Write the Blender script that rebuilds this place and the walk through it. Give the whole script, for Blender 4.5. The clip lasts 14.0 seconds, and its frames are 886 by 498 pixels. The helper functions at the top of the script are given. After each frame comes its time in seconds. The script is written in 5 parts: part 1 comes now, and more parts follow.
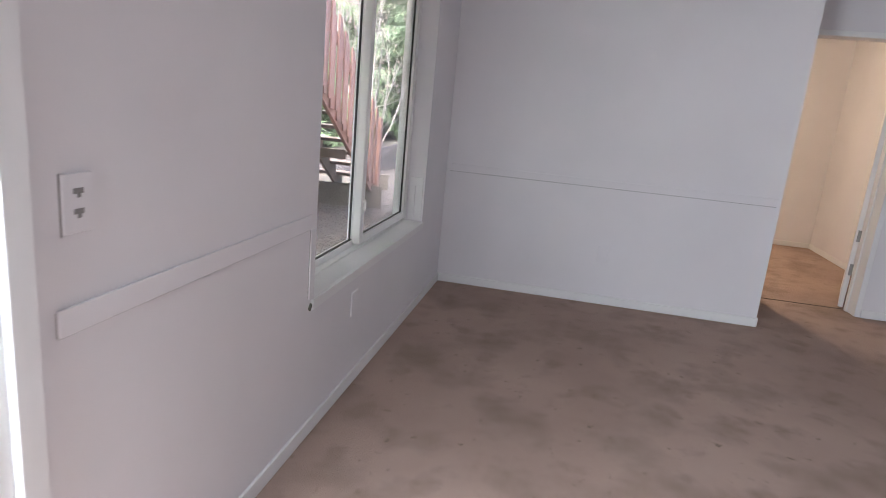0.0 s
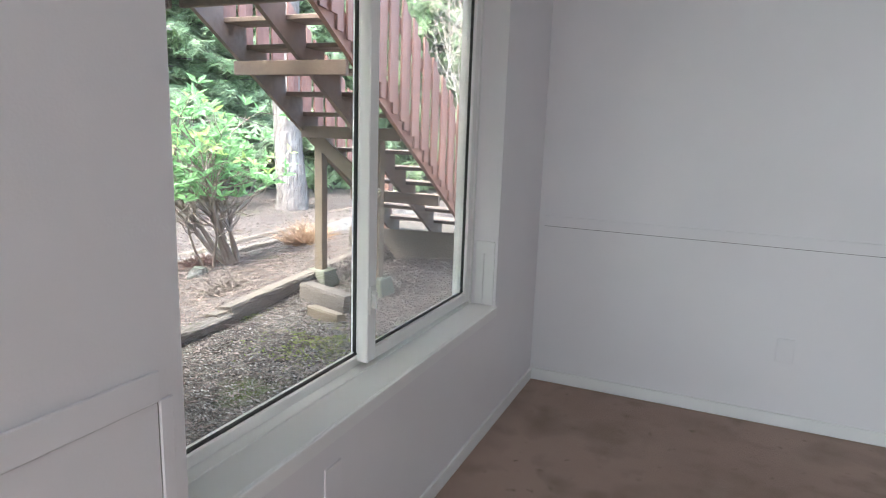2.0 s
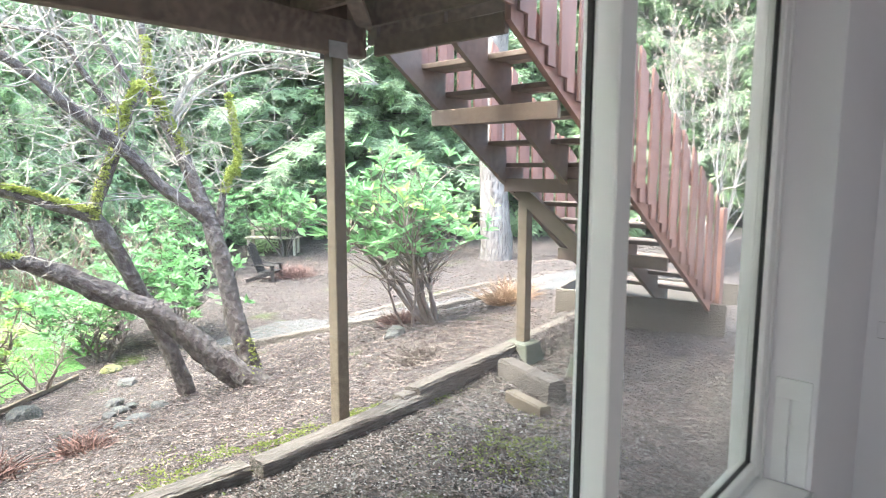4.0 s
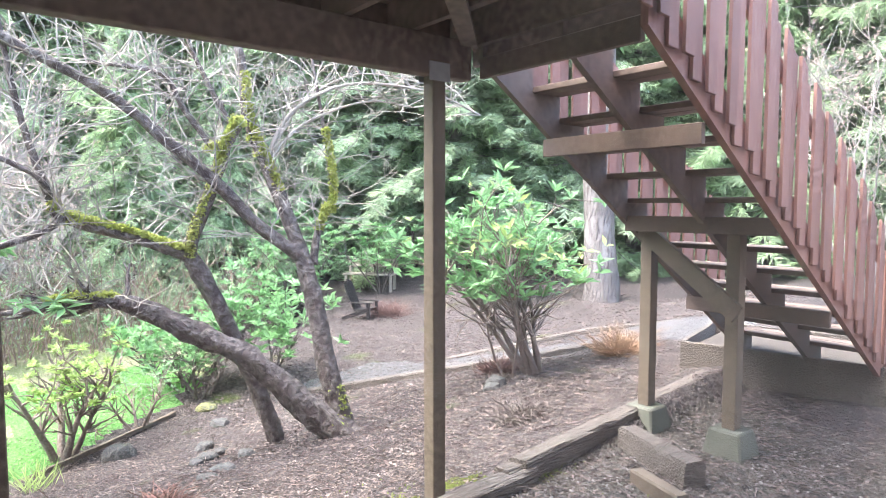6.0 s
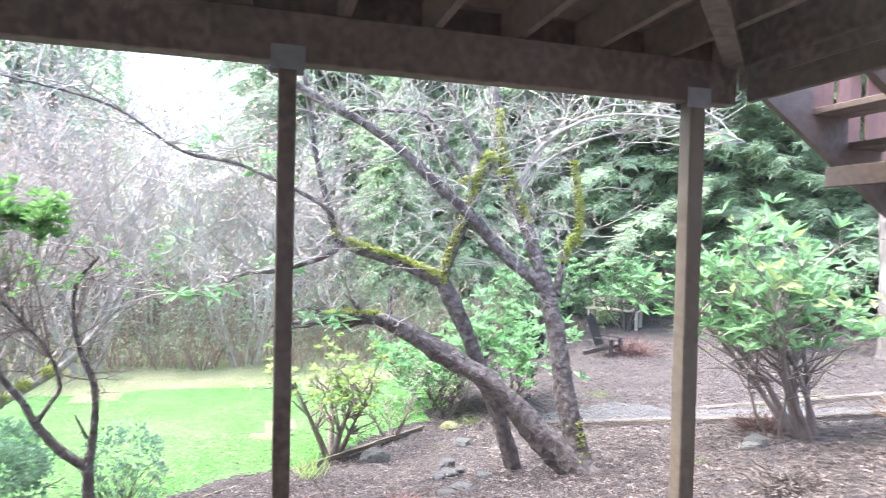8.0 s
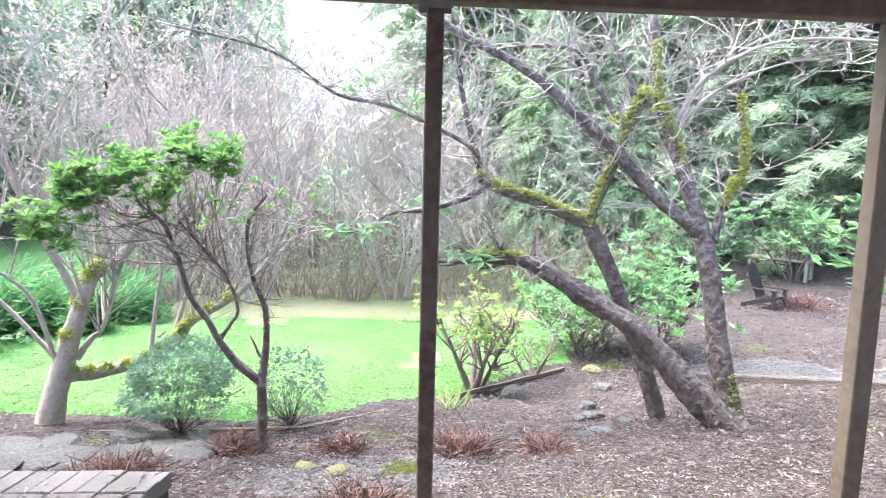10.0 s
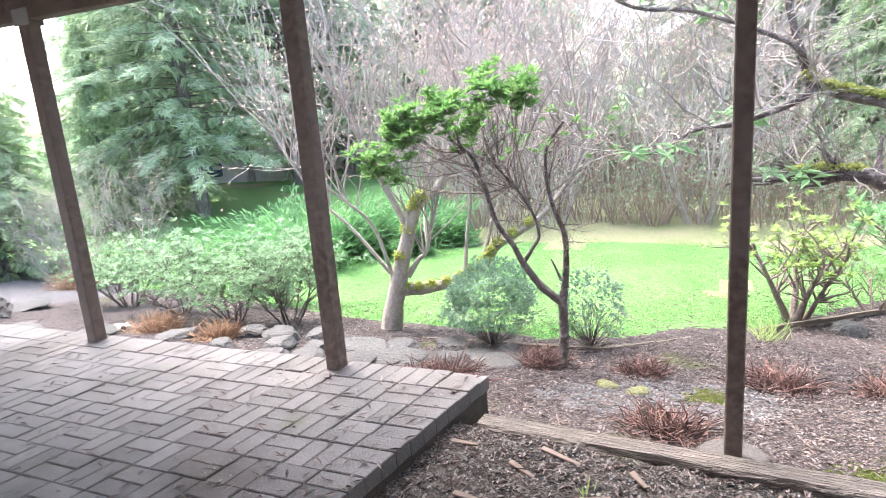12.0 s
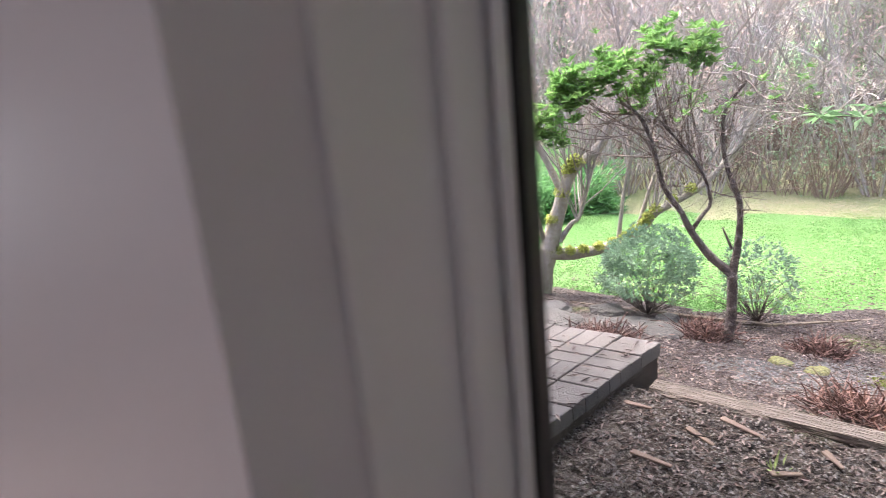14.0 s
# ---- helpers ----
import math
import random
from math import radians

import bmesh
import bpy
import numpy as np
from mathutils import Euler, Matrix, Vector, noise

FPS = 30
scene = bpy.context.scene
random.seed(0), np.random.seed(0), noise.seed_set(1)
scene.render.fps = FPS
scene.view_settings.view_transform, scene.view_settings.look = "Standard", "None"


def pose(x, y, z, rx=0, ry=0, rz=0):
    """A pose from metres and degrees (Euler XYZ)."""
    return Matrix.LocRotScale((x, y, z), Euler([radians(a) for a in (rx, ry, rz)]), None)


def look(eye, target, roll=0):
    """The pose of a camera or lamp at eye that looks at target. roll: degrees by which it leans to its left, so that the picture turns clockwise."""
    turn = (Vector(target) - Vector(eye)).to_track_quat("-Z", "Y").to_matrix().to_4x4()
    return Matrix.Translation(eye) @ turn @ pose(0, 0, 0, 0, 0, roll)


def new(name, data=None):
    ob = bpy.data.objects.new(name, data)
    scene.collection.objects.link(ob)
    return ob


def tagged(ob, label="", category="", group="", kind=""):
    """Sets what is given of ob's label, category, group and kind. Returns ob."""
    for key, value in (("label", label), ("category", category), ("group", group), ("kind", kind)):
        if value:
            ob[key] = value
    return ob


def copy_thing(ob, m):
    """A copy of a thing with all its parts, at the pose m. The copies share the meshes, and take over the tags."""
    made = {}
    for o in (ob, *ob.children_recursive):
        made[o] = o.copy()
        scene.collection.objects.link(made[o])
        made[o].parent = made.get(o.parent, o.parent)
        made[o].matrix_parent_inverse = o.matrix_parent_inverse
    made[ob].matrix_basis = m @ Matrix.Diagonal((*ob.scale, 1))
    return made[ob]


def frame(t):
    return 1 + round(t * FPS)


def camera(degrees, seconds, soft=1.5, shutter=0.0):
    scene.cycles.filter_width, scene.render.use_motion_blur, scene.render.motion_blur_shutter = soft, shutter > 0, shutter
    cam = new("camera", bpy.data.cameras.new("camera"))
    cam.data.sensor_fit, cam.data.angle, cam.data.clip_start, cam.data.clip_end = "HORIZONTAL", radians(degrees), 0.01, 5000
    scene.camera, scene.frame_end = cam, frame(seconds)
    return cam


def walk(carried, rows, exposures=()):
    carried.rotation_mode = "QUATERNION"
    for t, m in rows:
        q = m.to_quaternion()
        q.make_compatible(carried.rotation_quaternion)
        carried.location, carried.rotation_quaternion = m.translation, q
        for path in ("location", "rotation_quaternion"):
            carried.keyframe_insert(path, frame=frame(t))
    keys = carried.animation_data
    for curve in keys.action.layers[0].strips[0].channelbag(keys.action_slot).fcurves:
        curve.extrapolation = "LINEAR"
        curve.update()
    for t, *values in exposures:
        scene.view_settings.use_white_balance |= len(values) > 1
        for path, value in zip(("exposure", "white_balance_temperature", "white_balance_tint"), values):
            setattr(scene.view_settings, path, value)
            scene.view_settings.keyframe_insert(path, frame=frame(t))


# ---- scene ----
cam = camera(71.0, 14.0, soft=0.8, shutter=0.3)
PATH = [
    (0, (0.429, -0.358, 1.329), (0.064, 1.553, 0.864), 5.3),
    (0.5, (0.423, -0.011, 1.314), (0.05, 1.906, 0.883), 4.7),
    (1, (0.411, 0.34, 1.32), (-0.008, 2.254, 0.918), 4.0),
    (1.5, (0.457, 0.695, 1.331), (-0.195, 2.546, 0.944), 2.9),
    (2, (0.372, 0.981, 1.3), (-0.414, 2.781, 0.925), 2.0),
    (2.5, (0.266, 1.236, 1.322), (-0.682, 2.961, 0.966), 1.1),
    (3, (0.175, 1.461, 1.337), (-0.988, 3.059, 1.027), 0.4),
    (3.5, (0.033, 1.602, 1.357), (-1.233, 3.125, 1.079), 0.2),
    (6, (-0.582, 2.064, 1.37), (-2.142, 3.308, 1.232), 0.0),
    (6.5, (-0.584, 2.067, 1.369), (-2.153, 3.304, 1.271), 0.2),
    (7, (-0.585, 2.064, 1.369), (-2.195, 3.249, 1.306), 0.3),
    (7.5, (-0.585, 2.067, 1.369), (-2.364, 2.981, 1.33), 0.9),
    (8, (-0.59, 2.068, 1.368), (-2.509, 2.628, 1.325), 1.3),
    (10.5, (-0.596, 2.069, 1.368), (-2.569, 1.984, 1.057), 0.2),
    (11, (-0.572, 2.065, 1.371), (-2.495, 1.665, 0.994), -2.0),
    (11.5, (-0.555, 2.063, 1.373), (-2.391, 1.391, 0.953), -3.8),
    (12, (-0.544, 2.061, 1.374), (-2.321, 1.264, 0.92), -4.6),
    (12.5, (-0.538, 2.06, 1.375), (-2.273, 1.192, 0.891), -4.6),
    (13, (-0.506, 2.069, 1.373), (-2.192, 1.118, 0.871), -4.8),
    (13.2, (-0.472, 2.037, 1.37), (-2.139, 1.055, 0.864), -5.1),
    (13.5, (-0.43, 2.017, 1.396), (-2.04, 0.952, 0.871), -5.3),
    (14, (-0.36, 1.887, 1.382), (-1.91, 0.738, 0.857), -5.5),
]
walk(cam, [(t, look(eye, target, roll)) for t, eye, target, roll in PATH],
     [(0, 3.5, 6350, 10), (1, 3.6, 6350, 8), (2, 3.65, 6300, 2), (3, 3.7, 6300, 0), (3.7, 3.65, 6300, 0), (6, 3.25, 6200, 10), (8, 3.3, 5950, 11), (10.5, 3.2, 6100, 14), (12, 3.2, 6350, 15), (13, 3.2, 6400, 15), (13.5, 3.15, 6450, 15), (14, 2.93, 6600, 19)])
# ---- light ----
world = bpy.data.worlds.new("sky")
scene.world = world
world.use_nodes = True
sky = world.node_tree.nodes.new("ShaderNodeTexSky")
sky.sky_type, sky.sun_disc = "NISHITA", False
sky.sun_elevation, sky.sun_rotation = radians(62), radians(200)
sky.air_density, sky.dust_density, sky.ozone_density = 1.0, 4.0, 1.0
bg = world.node_tree.nodes["Background"]
bg.inputs["Strength"].default_value = 0.15
world.node_tree.links.new(sky.outputs["Color"], bg.inputs["Color"])
sun = new("sun", bpy.data.lights.new("sun", "SUN"))
sun.data.energy, sun.data.angle, sun.data.color = 0.9, radians(45), (1.0, 0.985, 0.96)
sun.matrix_world = look((-11, -6, 24), (-3, 1, 0))
scene.view_settings.exposure = 2.8
day = new("door_daylight", bpy.data.lights.new("door_daylight", "AREA"))
day.data.shape, day.data.size, day.data.size_y, day.data.energy, day.data.color = "RECTANGLE", 1.6, 1.3, 15.0, (0.86, 0.93, 1.0)
day.matrix_world = look((-0.53, -0.455, 0.8), (1.9, 0.3, -0.5))


# ---- materials ----
def material(name, rough=0.6, metal=0.0):
    m = bpy.data.materials.new(name)
    m.use_nodes = True
    b = m.node_tree.nodes["Principled BSDF"]
    b.inputs["Roughness"].default_value, b.inputs["Metallic"].default_value = rough, metal
    return m, m.node_tree, b


def mix_noise(nt, fac, a, b):
    mix = nt.nodes.new("ShaderNodeMix")
    mix.data_type = "RGBA"
    nt.links.new(fac, mix.inputs["Factor"])
    for socket, v in ((mix.inputs[6], a), (mix.inputs[7], b)):
        if isinstance(v, tuple):
            socket.default_value = (*v, 1)
        else:
            nt.links.new(v, socket)
    return mix.outputs[2]


def noise_tex(nt, scale, detail=4.0, stretch=(1, 1, 1), lo=0.35, hi=0.65, coords="Object"):
    tc, mp = nt.nodes.new("ShaderNodeTexCoord"), nt.nodes.new("ShaderNodeMapping")
    n, r = nt.nodes.new("ShaderNodeTexNoise"), nt.nodes.new("ShaderNodeMapRange")
    mp.inputs["Scale"].default_value = stretch
    n.inputs["Scale"].default_value, n.inputs["Detail"].default_value = scale, detail
    r.inputs["From Min"].default_value, r.inputs["From Max"].default_value = lo, hi
    nt.links.new(tc.outputs[coords], mp.inputs["Vector"])
    nt.links.new(mp.outputs["Vector"], n.inputs["Vector"])
    nt.links.new(n.outputs["Fac"], r.inputs["Value"])
    return r.outputs["Result"]


def bump(nt, bsdf, height, strength=0.2, distance=0.01):
    b = nt.nodes.new("ShaderNodeBump")
    b.inputs["Strength"].default_value, b.inputs["Distance"].default_value = strength, distance
    nt.links.new(height, b.inputs["Height"])
    nt.links.new(b.outputs["Normal"], bsdf.inputs["Normal"])


def simple(name, a, b, c=None, scale=8.0, fine=60.0, rough=0.6, bump_by=0.15, dist=0.004, stretch=(1, 1, 1), metal=0.0, vary=0.0, coords="Object", island=False):
    """A surface of two tones at one scale and a third at a finer one."""
    m, nt, bs = material(name, rough, metal)
    col = mix_noise(nt, noise_tex(nt, scale, 5, stretch, coords=coords), a, b)
    f = noise_tex(nt, fine, 3, stretch, 0.4, 0.7, coords=coords)
    if c:
        col = mix_noise(nt, f, col, c)
    if vary:
        node = nt.nodes.new("ShaderNodeNewGeometry" if island else "ShaderNodeObjectInfo")
        hsv, r = nt.nodes.new("ShaderNodeHueSaturation"), nt.nodes.new("ShaderNodeMapRange")
        r.inputs["To Min"].default_value, r.inputs["To Max"].default_value = 1 - vary, 1 + vary
        nt.links.new(node.outputs["Random Per Island" if island else "Random"], r.inputs["Value"])
        nt.links.new(r.outputs["Result"], hsv.inputs["Value"])
        nt.links.new(col, hsv.inputs["Color"])
        col = hsv.outputs["Color"]
    nt.links.new(col, bs.inputs["Base Color"])
    if bump_by:
        bump(nt, bs, f, bump_by, dist)
    return m


PAINT = simple("wall paint", (0.76, 0.745, 0.775), (0.72, 0.705, 0.735), scale=1.5, fine=180, rough=0.5, bump_by=0.06, dist=0.002)
TRIM = simple("white trim paint", (0.8, 0.8, 0.81), (0.76, 0.76, 0.77), scale=3, fine=90, rough=0.4, bump_by=0.04, dist=0.002)
VINYL = simple("white vinyl", (0.82, 0.82, 0.83), (0.8, 0.8, 0.8), scale=3, rough=0.3, bump_by=0)
SEAL = simple("black rubber seal", (0.012, 0.012, 0.013), (0.02, 0.02, 0.02), rough=0.5, bump_by=0)
def carpet():
    m, nt, bs = material("brown carpet", 0.95)
    col = mix_noise(nt, noise_tex(nt, 1.1, 5, lo=0.4, hi=0.62), (0.36, 0.24, 0.205), (0.47, 0.335, 0.29))
    col = mix_noise(nt, noise_tex(nt, 5.0, 10, lo=0.55, hi=0.72), col, (0.2, 0.135, 0.105))
    col = mix_noise(nt, noise_tex(nt, 17.0, 6, lo=0.64, hi=0.72), col, (0.13, 0.088, 0.068))
    col = mix_noise(nt, noise_tex(nt, 2.6, 8, lo=0.5, hi=0.72), col, (0.15, 0.1, 0.078))
    fine = noise_tex(nt, 420, 2, lo=0.35, hi=0.7)
    col = mix_noise(nt, fine, col, (0.48, 0.36, 0.3))
    nt.links.new(col, bs.inputs["Base Color"])
    bump(nt, bs, fine, 0.6, 0.006)
    return m


CARPET = carpet()
CEIL = simple("ceiling paint", (0.75, 0.74, 0.73), (0.72, 0.71, 0.7), scale=2, fine=120, rough=0.8, bump_by=0.2, dist=0.003)
SIDING = simple("painted siding", (0.32, 0.3, 0.27), (0.27, 0.25, 0.23), scale=3, rough=0.7)
WOOD_DARK = simple("weathered dark timber", (0.11, 0.078, 0.063), (0.17, 0.126, 0.102), (0.235, 0.18, 0.148), scale=3, fine=25, rough=0.75, bump_by=0.3, stretch=(1, 1, 1))
WOOD_MID = simple("faded brown timber", (0.155, 0.112, 0.09), (0.11, 0.08, 0.064), (0.2, 0.15, 0.122), scale=4, fine=30, rough=0.75, bump_by=0.3)
WOOD_POST = simple("treated post timber", (0.17, 0.135, 0.1), (0.125, 0.098, 0.07), (0.21, 0.17, 0.125), scale=4, fine=30, rough=0.75, bump_by=0.25)
WOOD_RED = simple("red stained slats", (0.265, 0.135, 0.103), (0.21, 0.103, 0.08), (0.32, 0.18, 0.145), scale=4, fine=35, rough=0.7, bump_by=0.2, vary=0.18)
BRICK = simple("grey paver", (0.16, 0.15, 0.145), (0.115, 0.106, 0.1), (0.21, 0.2, 0.19), scale=3.2, fine=90, rough=0.85, bump_by=0.5, dist=0.004, vary=0.2)
MORTAR = simple("sand joint", (0.06, 0.05, 0.042), (0.09, 0.075, 0.06), scale=20, rough=0.95)
TIMBER = simple("grey landscape timber", (0.175, 0.15, 0.128), (0.11, 0.092, 0.078), (0.25, 0.22, 0.19), scale=4, fine=16, rough=0.9, bump_by=0.9, dist=0.02, stretch=(5, 0.7, 5))
CONCRETE = simple("mossy concrete", (0.13, 0.135, 0.105), (0.085, 0.095, 0.065), (0.19, 0.19, 0.16), scale=9, fine=70, rough=0.9, bump_by=0.4)
STONE_GREY = simple("soiled grey concrete", (0.095, 0.085, 0.076), (0.065, 0.056, 0.049), (0.13, 0.12, 0.11), scale=9, fine=70, rough=0.9, bump_by=0.4)
STEEL = simple("galvanised steel", (0.4, 0.41, 0.42), (0.33, 0.34, 0.35), scale=20, rough=0.5, metal=0.8, bump_by=0)
PLASTIC = simple("white plastic", (0.8, 0.79, 0.78), (0.77, 0.76, 0.75), rough=0.35, bump_by=0)
LINE_GREY = simple("grey line and slot", (0.2, 0.19, 0.19), (0.28, 0.27, 0.27), rough=0.9, bump_by=0)
DARK = simple("dark hole", (0.02, 0.018, 0.016), (0.03, 0.025, 0.02), rough=0.9, bump_by=0)


def glass_material(name="window glass", haze=0.0):
    m, nt, b = material(name, 0.0)
    nt.nodes.remove(b)
    out = nt.nodes["Material Output"]
    tr, gl, mx = nt.nodes.new("ShaderNodeBsdfTransparent"), nt.nodes.new("ShaderNodeBsdfGlossy"), nt.nodes.new("ShaderNodeMixShader")
    lw, pw, sc = nt.nodes.new("ShaderNodeLayerWeight"), nt.nodes.new("ShaderNodeMath"), nt.nodes.new("ShaderNodeMath")
    lw.inputs["Blend"].default_value = 0.5
    pw.operation, pw.inputs[1].default_value = "POWER", 4.0
    sc.operation, sc.inputs[1].default_value, sc.inputs[2].default_value = "MULTIPLY_ADD", 0.35, 0.02
    nt.links.new(lw.outputs["Facing"], pw.inputs[0])
    nt.links.new(pw.outputs[0], sc.inputs[0])
    gl.inputs["Roughness"].default_value = 0.0
    nt.links.new(sc.outputs[0], mx.inputs["Fac"])
    nt.links.new(tr.outputs["BSDF"], mx.inputs[1])
    nt.links.new(gl.outputs["BSDF"], mx.inputs[2])
    last = mx
    # Whitish diffuse share paints the pane's reflection haze into its colour.
    if haze:
        df, m2 = nt.nodes.new("ShaderNodeBsdfDiffuse"), nt.nodes.new("ShaderNodeMixShader")
        df.inputs["Color"].default_value = (0.75, 0.77, 0.78, 1)
        mul = nt.nodes.new("ShaderNodeMath")
        mul.operation, mul.inputs[1].default_value = "MULTIPLY", haze
        nt.links.new(noise_tex(nt, 5.0, 4, lo=0.1, hi=0.8), mul.inputs[0])
        nt.links.new(mul.outputs[0], m2.inputs["Fac"])
        nt.links.new(mx.outputs["Shader"], m2.inputs[1])
        nt.links.new(df.outputs["BSDF"], m2.inputs[2])
        last = m2
    nt.links.new(last.outputs["Shader"], out.inputs["Surface"])
    return m


GLASS = glass_material()
GLASS_HAZED = glass_material("hazed window glass", 0.16)
# ---- building helpers ----
def box(bm, x0, y0, z0, x1, y1, z1):
    m = Matrix.Translation(((x0 + x1) / 2, (y0 + y1) / 2, (z0 + z1) / 2)) @ Matrix.Diagonal((abs(x1 - x0), abs(y1 - y0), abs(z1 - z0), 1))
    return bmesh.ops.create_cube(bm, size=1.0, matrix=m)["verts"]


def bevel(bm, width=0.004, segments=1):
    bmesh.ops.bevel(bm, geom=bm.edges[:], offset=width, segments=segments, affect="EDGES", profile=0.5)


def plank(bm, a, b, wide, thick, up=(0, 0, 1)):
    """A board from a to b; wide across, thick along up."""
    a, b = Vector(a), Vector(b)
    d = b - a
    x = d.normalized()
    y = Vector(up).cross(x).normalized()
    z = x.cross(y)
    m = Matrix.Translation((a + b) / 2) @ Matrix((x, y, z)).transposed().to_4x4() @ Matrix.Diagonal((d.length, wide, thick, 1))
    return bmesh.ops.create_cube(bm, size=1.0, matrix=m)["verts"]


def mesh_of(bm, name, mat, smooth=False):
    me = bpy.data.meshes.new(name)
    bm.to_mesh(me)
    bm.free()
    me.materials.append(mat)
    if smooth:
        me.polygons.foreach_set("use_smooth", [True] * len(me.polygons))
    return me


def part(name, bm, mat, parent=None, label="", smooth=False):
    """Links a bmesh as one mesh object, under a thing or a part."""
    ob = new(name, mesh_of(bm, name, mat, smooth))
    if parent:
        ob.parent = parent
    if label:
        ob["label"] = label
    return ob


def boxes(name, mat, spans, parent=None, label="", bev=0.0):
    bm = bmesh.new()
    for s in spans:
        box(bm, *s)
    if bev:
        bevel(bm, bev)
    return part(name, bm, mat, parent, label)


def setting(ob, label, category):
    return tagged(ob, label, category, kind="structure")


# ---- the room ----
XW, XO = -0.45, -0.615          # window wall, inner and outer face
YE, YH = 4.095, 4.75           # end wall, hall wall
WY0, WY1, WZ0, WZ1 = 1.742, 3.445, 0.545, 2.10   # window opening
DY0, DY1, DZ1 = -1.35, 0.44, 2.05               # patio door opening
XR, YB, ZC = 4.6, -3.2, 2.44
setting(boxes("floor", CARPET, [(XO + 0.02, YB - 0.1, -0.12, XR + 0.1, 8.0, 0.0)]), "worn brown cut-pile carpet with darker stains", "floor")
wall = boxes("wall_west", PAINT, [
    (XO, YB, 0, XW, DY0, ZC), (XO, DY0, DZ1, XW, DY1, ZC), (XO, DY1, 0, XW, WY0, ZC),
    (XO, WY0, 0, XW, WY1, WZ0), (XO, WY0, WZ1, XW, WY1, ZC), (XO, WY1, 0, XW, YE + 0.12, ZC)])
setting(wall, "white painted wall holding the large window", "wall")
setting(boxes("wall_end", PAINT, [(XW, YE, 0, 1.82, YE + 0.12, ZC)]), "plain white painted end wall", "wall")
setting(boxes("wall_hall", PAINT, [(XO, YH, 0, 1.98, YH + 0.18, ZC), (1.98, YH, 2.06, 2.74, YH + 0.18, ZC), (2.74, YH, 0, XR, YH + 0.18, ZC)]), "white wall with the open doorway to the back room", "wall")
setting(boxes("wall_back", PAINT, [(XO, 7.66, 0, 3.46, 7.78, ZC), (3.34, YH + 0.18, 0, 3.46, 7.66, ZC), (XO - 0.1, YE + 0.12, 0, XO, 7.78, ZC)]), "cream-lit walls of the back room", "wall")
setting(boxes("wall_south", PAINT, [(XO, YB - 0.12, 0, XR, YB, ZC)]), "plain white wall behind", "wall")
setting(boxes("wall_east", PAINT, [(XR, YB - 0.12, 0, XR + 0.12, YH + 0.18, ZC)]), "plain white wall opposite the window", "wall")
setting(boxes("ceiling", CEIL, [(XO, YB - 0.12, ZC, XR + 0.12, 7.78, ZC + 0.05)]), "flat white painted ceiling", "ceiling")
setting(boxes("facade", SIDING, [(XO - 0.02, YB, -0.6, XO, DY0 - 0.06, 2.6), (XO - 0.02, DY0 - 0.06, DZ1 + 0.06, XO, DY1 + 0.06, 2.6), (XO - 0.02, DY1 + 0.06, -0.6, XO, WY0 - 0.04, 2.6),
    (XO - 0.02, WY0 - 0.04, -0.6, XO, WY1 + 0.04, WZ0 - 0.04), (XO - 0.02, WY0 - 0.04, WZ1 + 0.04, XO, WY1 + 0.04, 2.6), (XO - 0.02, WY1 + 0.04, -0.6, XO, 7.8, 2.6)]), "painted outer wall of the house", "facade")

# baseboards, chair rail, reveal boards
setting(boxes("baseboard", TRIM, [(XW, 0.50, 0, XW + 0.012, YE - 0.012, 0.062), (XW, YE - 0.012, 0, 1.822, YE, 0.062), (1.82, YE, 0, 1.832, YE + 0.12, 0.062),
    (1.2, 7.648, 0, 3.328, 7.66, 0.06), (3.328, YH + 0.18, 0, 3.34, 7.66, 0.06), (2.742, YH - 0.012, 0, XR, YH, 0.06), (XR - 0.012, YB, 0, XR, YH, 0.06)], bev=0.003), "narrow white painted baseboard", "baseboard")
setting(boxes("chair_rail", PAINT, [(XW, 0.552, 0.838, XW + 0.008, WY0 - 0.055, 0.892), (XW, WY0 - 0.055, 0.57, XW + 0.006, WY0 - 0.028, 0.838),
    (XW + 0.03, YE - 0.008, 0.838, 1.81, YE, 0.89)], bev=0.0015), "flat chair rail painted over in wall white", "trim")
# Thin grey strips paint the gap and its shadow line along rail and plate.
setting(boxes("rail_crack", LINE_GREY, [(XW, 0.556, 0.8345, XW + 0.0012, WY0 - 0.055, 0.8375), (XW, WY0 - 0.0565, 0.575, XW + 0.0012, WY0 - 0.0555, 0.8345), (XW, 0.5545, 0.838, XW + 0.0012, 0.5515, 0.888),
    (XW + 0.03, YE - 0.0012, 0.835, 1.79, YE, 0.8375), (XW, 0.573, 1.026, XW + 0.0012, 0.575, 1.142)]), "thin dark line for gap and shadow along the painted chair rail", "trim")
setting(boxes("reveal_trim", TRIM, [(-0.545, WY1 - 0.009, 0.79, -0.462, WY1, 0.842), (-0.545, WY1 - 0.005, 0.565, -0.51, WY1, 0.79), (-0.505, WY1 - 0.005, 0.565, -0.462, WY1, 0.79)], bev=0.001), "white board ends wrapped round the window reveal", "trim")
setting(boxes("window_sill", TRIM, [(-0.566, WY0, WZ0 - 0.02, XW, WY1, 0.562), (XW, WY0 - 0.028, WZ0 - 0.024, XW + 0.011, WY1, 0.562)], bev=0.002), "white painted wooden window sill", "sill")
bm = bmesh.new()
plank(bm, (XW + 0.004, WY0 - 0.047, 0.528), (XW + 0.004, WY0 - 0.029, 0.546), 0.006, 0.016)
setting(part("sill_chip", bm, CONCRETE), "bare grey chipped corner below the sill end", "trim")

